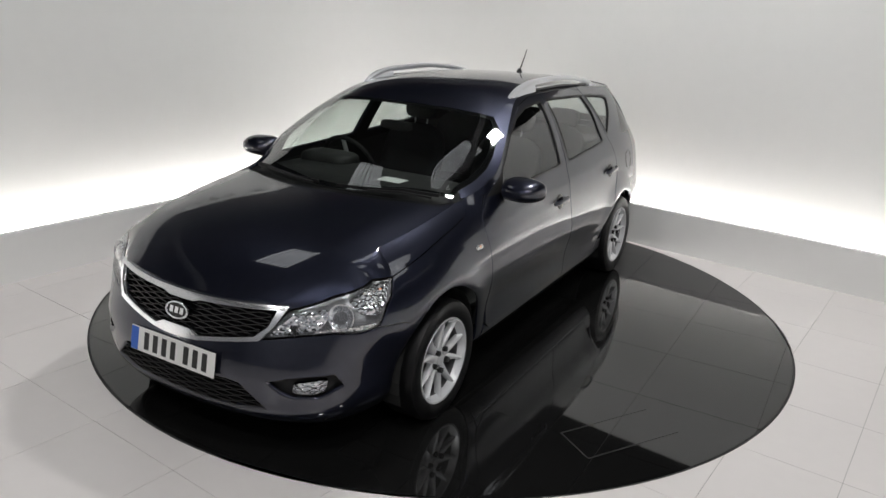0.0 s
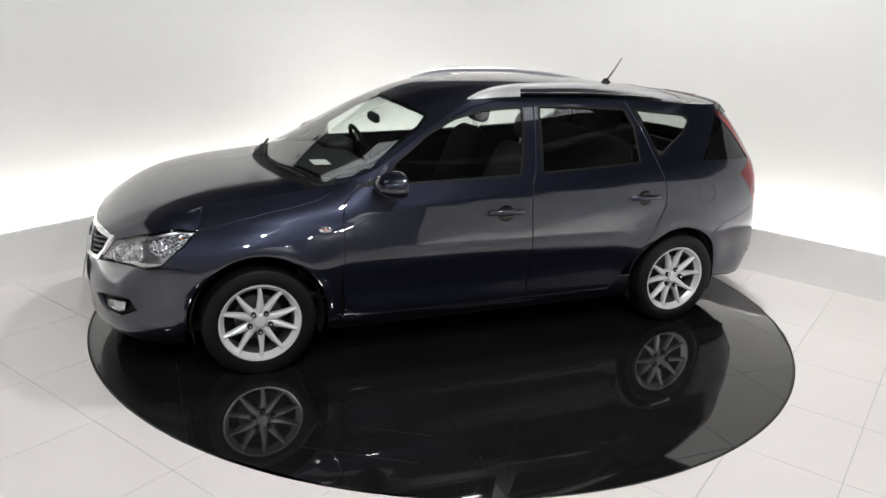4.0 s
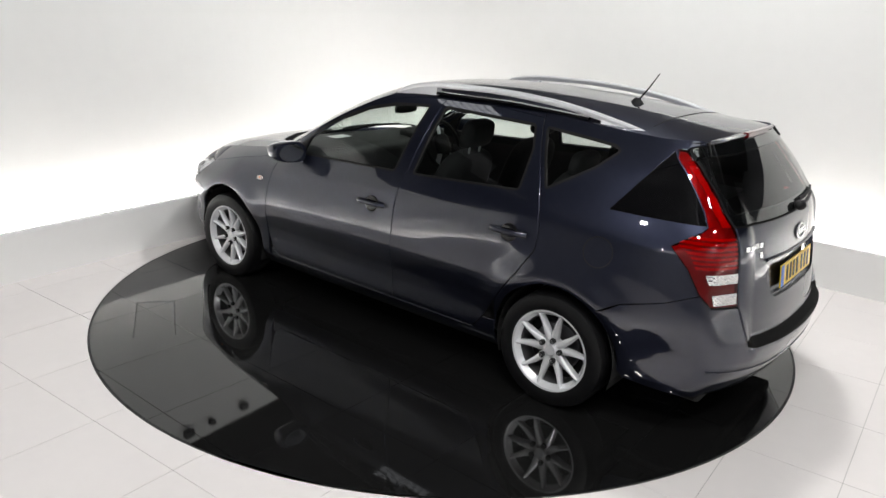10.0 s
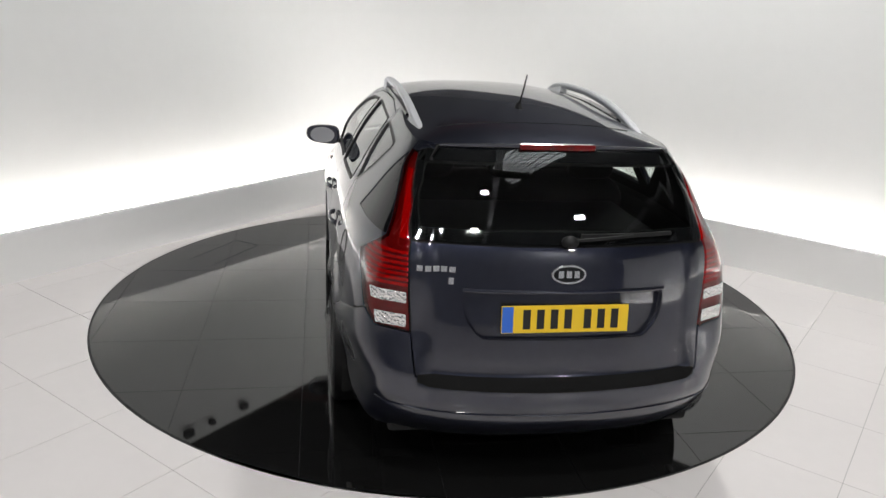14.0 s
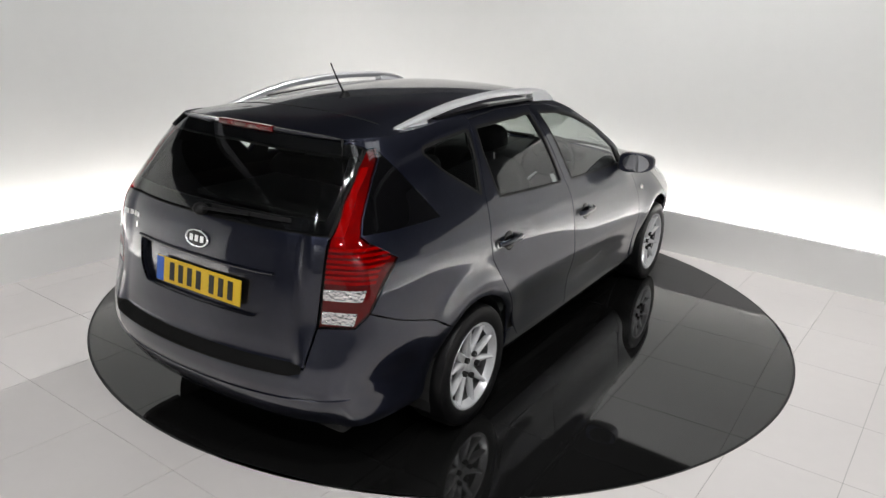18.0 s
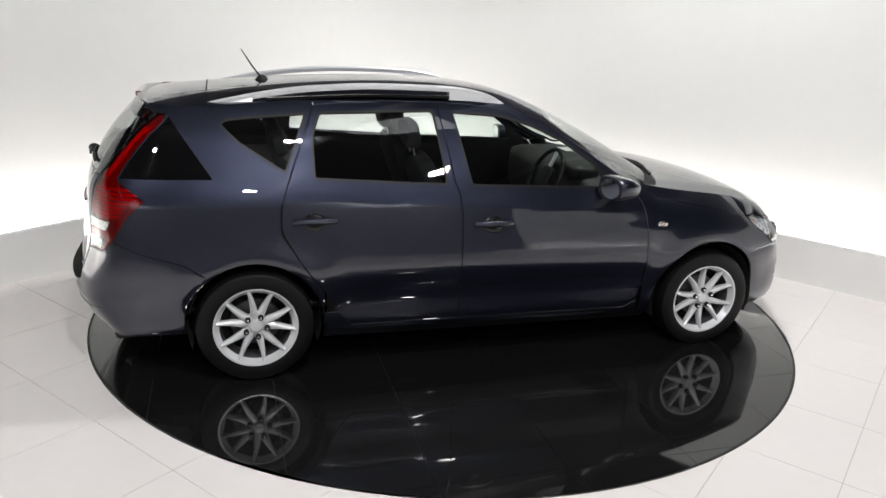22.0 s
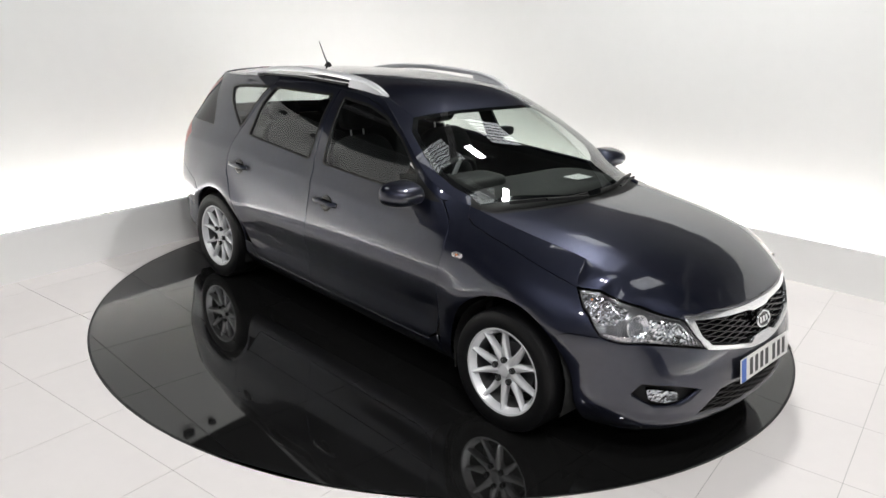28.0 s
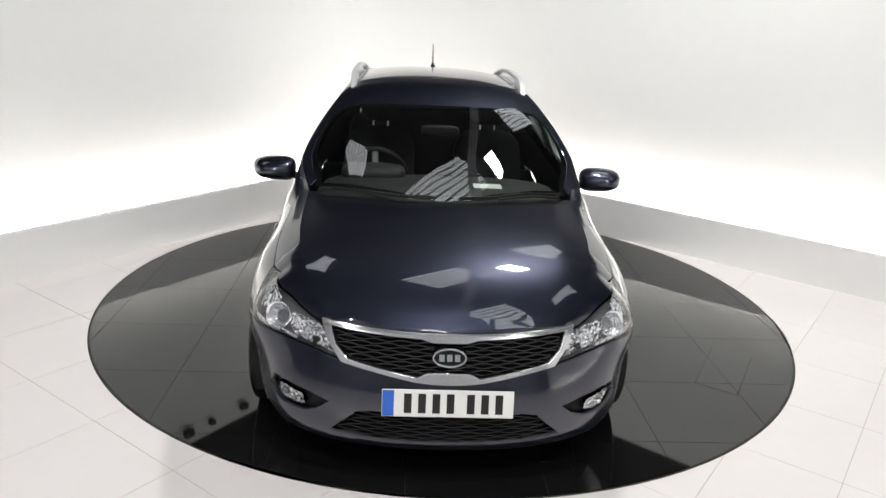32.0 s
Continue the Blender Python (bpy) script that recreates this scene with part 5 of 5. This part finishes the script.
part("bulkhead", box(0.05, 1.4, 0.62, (1.10, 0, 0.60), 0.01), DARK, car)
part("tail_lining", box(0.05, 1.0, 0.40, (-2.02, 0, 0.80), 0.01), TRIM, car)
part("radiator", box(0.12, 1.1, 0.40, (1.98, 0, 0.42), 0.01), DARK, car)

# wheel-arch liners
for ax in (WX_F, WX_R):
    for sg in (1, -1):
        bm = bmesh.new()
        rings = []
        for yy in (0.50, 0.62, 0.74, 0.855):
            rings.append([bm.verts.new((ax + (0.345 if ax > 0 else 0.335) * math.cos(a), sg * yy, 0.30 + 0.345 * math.sin(a))) for a in np.linspace(-0.35, math.pi + 0.35, 22)])
        for a, b in zip(rings, rings[1:]):
            for i in range(21):
                bm.faces.new([a[i], a[i + 1], b[i + 1], b[i]])
        bm.faces.new(rings[0])
        part("arch_liner", bm, DARK, car)

panel("gate_frame", B, [tuple(q) for q in shrink(gfull, -0.012) if q[1] < 1.375], DARK, car, 0.0, holes=[[tuple(q) for q in shrink(gfull, 0.052)]], offset=-0.014, lip=0)


# ------------------------------------------------------------------ tiles
def clip_circle(poly, radius, inner=True):
    """The part of a convex outline inside (or outside) a circle round the origin, as a closed outline."""
    pts = dense_line(poly, 0.01)
    out = []
    n = len(pts)
    for i in range(n):
        a, b = pts[i], pts[(i + 1) % n]
        ra, rb = math.hypot(*a), math.hypot(*b)
        ia, ib = (ra <= radius) == inner, (rb <= radius) == inner
        if ia:
            out.append(a)
        if ia != ib:
            t = (radius - ra) / (rb - ra)
            p = (a[0] + (b[0] - a[0]) * t, a[1] + (b[1] - a[1]) * t)
            out.append(p)
            if ia:
                out.append(None)
    return out


def dense_line(poly, step):
    out = []
    for a, b in zip(poly, list(poly[1:]) + [poly[0]]):
        n = max(1, int(math.dist(a, b) / step))
        out += [(a[0] + (b[0] - a[0]) * k / n, a[1] + (b[1] - a[1]) * k / n) for k in range(n)]
    return out


def close_arcs(pts, radius):
    """Joins the ends left by clip_circle along the circle."""
    out = []
    n = len(pts)
    for i, p in enumerate(pts):
        if p is not None:
            out.append(p)
            continue
        a, b = pts[i - 1], pts[(i + 1) % n]
        t0, t1 = math.atan2(a[1], a[0]), math.atan2(b[1], b[0])
        d = (t1 - t0 + math.pi) % (2 * math.pi) - math.pi
        m = max(2, int(abs(d) * radius / 0.02))
        out += [(radius * math.cos(t0 + d * k / m), radius * math.sin(t0 + d * k / m)) for k in range(1, m)]
    return out


def slab(name, outline, z, depth, mat, parent):
    bm = bmesh.new()
    top = [bm.verts.new((x, y, z)) for x, y in outline]
    low = [bm.verts.new((x, y, z - depth)) for x, y in outline]
    bm.faces.new(top)
    for i in range(len(top)):
        bm.faces.new([top[i - 1], low[i - 1], low[i], top[i]])
    bmesh.ops.triangulate(bm, faces=[f for f in bm.faces if len(f.verts) > 4])
    return part(name, bm, mat, parent)


# black tiles of the turntable, 0.6 m, with fine joints
for i in range(-5, 6):
    for j in range(-6, 4):
        x0, y0, g = -0.02 + 0.6 * i, 0.94 + 0.6 * j, 0.0012
        sq = [(x0 + g, y0 + g), (x0 + 0.6 - g, y0 + g), (x0 + 0.6 - g, y0 + 0.6 - g), (x0 + g, y0 + 0.6 - g)]
        if min(math.hypot(max(0, max(x0, -x0 - 0.6)), max(0, max(y0, -y0 - 0.6))), 9) > DISC_R - 0.03:
            continue
        if max(math.hypot(*p) for p in sq) < DISC_R - 0.008:
            outl = sq
        else:
            outl = close_arcs(clip_circle(sq, DISC_R - 0.008), DISC_R - 0.008)
        if len(outl) > 2:
            slab("tile", outl, 0.0, 0.003, BLACK_TILE, turntable)


def hatch(corners, name="hatch_joint"):
    """The cut lines of a lid let into the tiles."""
    for a, b in zip(corners, corners[1:]):
        a, b = Vector(a), Vector(b)
        d = (b - a).normalized()
        n = Vector((-d.y, d.x)) * 0.0035
        slab(name, [tuple(a - n), tuple(b - n), tuple(b + n), tuple(a + n)], 0.0006, 0.002, HATCH, turntable)


hatch([(0.712, 1.623), (1.181, 1.341), (1.312, 1.525), (0.841, 1.815)])

# white floor tiles
cut_u = [-0.272 + 0.6 * k for k in range(-9, 5)] + [2.607, 3.207, 3.807, 4.407, 5.007]
for i in range(len(cut_u) - 1):
    for j in range(-7, 11):
        v0 = -2.386 + 0.6 * j
        g = 0.0014
        us, vs = (cut_u[i] + g, cut_u[i + 1] - g), (v0 + g, v0 + 0.6 - g)
        sq = [tuple(TILE_U * u + TILE_V * v) for u, v in ((us[0], vs[0]), (us[1], vs[0]), (us[1], vs[1]), (us[0], vs[1]))]
        mid = (sum(p[0] for p in sq) / 4, sum(p[1] for p in sq) / 4)
        if mid[1] < -5.2 or mid[1] > 4.4 or abs(mid[0]) > 5.0:
            continue
        rs = [math.hypot(*p) for p in sq]
        if max(rs) < DISC_R + 0.005:
            continue
        near = min(math.hypot(*p) for p in dense_line(sq, 0.02))
        if near > DISC_R + 0.006:
            outl = sq
        else:
            outl = close_arcs(clip_circle(sq, DISC_R + 0.006, False), DISC_R + 0.006)
        if len(outl) > 2:
            slab("tile", outl, 0.0, 0.003, TILE, floor)


# ------------------------------------------------------------------ what moves
ANGLES = [(0, 240.8), (0.3, 240.35), (0.5, 239.31), (0.75, 237.0), (1, 234.35), (2, 223.8), (3, 213.45), (4, 203.0), (5, 192.6), (6, 182.1), (7, 171.85), (8, 162.1), (9, 151.95), (10, 141.8), (11, 131.55), (12, 121.25), (13, 110.75), (14, 100.2), (15, 89.75), (16, 79.3), (17, 68.7), (18, 58.3), (19, 47.85), (20, 37.5), (21, 27.25), (22, 17.0), (23, 6.75), (24, -3.3), (25, -13.3), (26, -23.5), (27, -33.7), (28, -44.1), (29, -54.6), (30, -65.1), (31, -75.65), (32, -86.31)]
CAR_Y = -0.104


def motions():
    turn = [(t, pose(0, 0, 0, 0, 0, a)) for t, a in ANGLES]
    walk(turntable, turn)
    walk(car, [(t, m @ pose(0, CAR_Y, 0)) for t, m in turn])


motions()
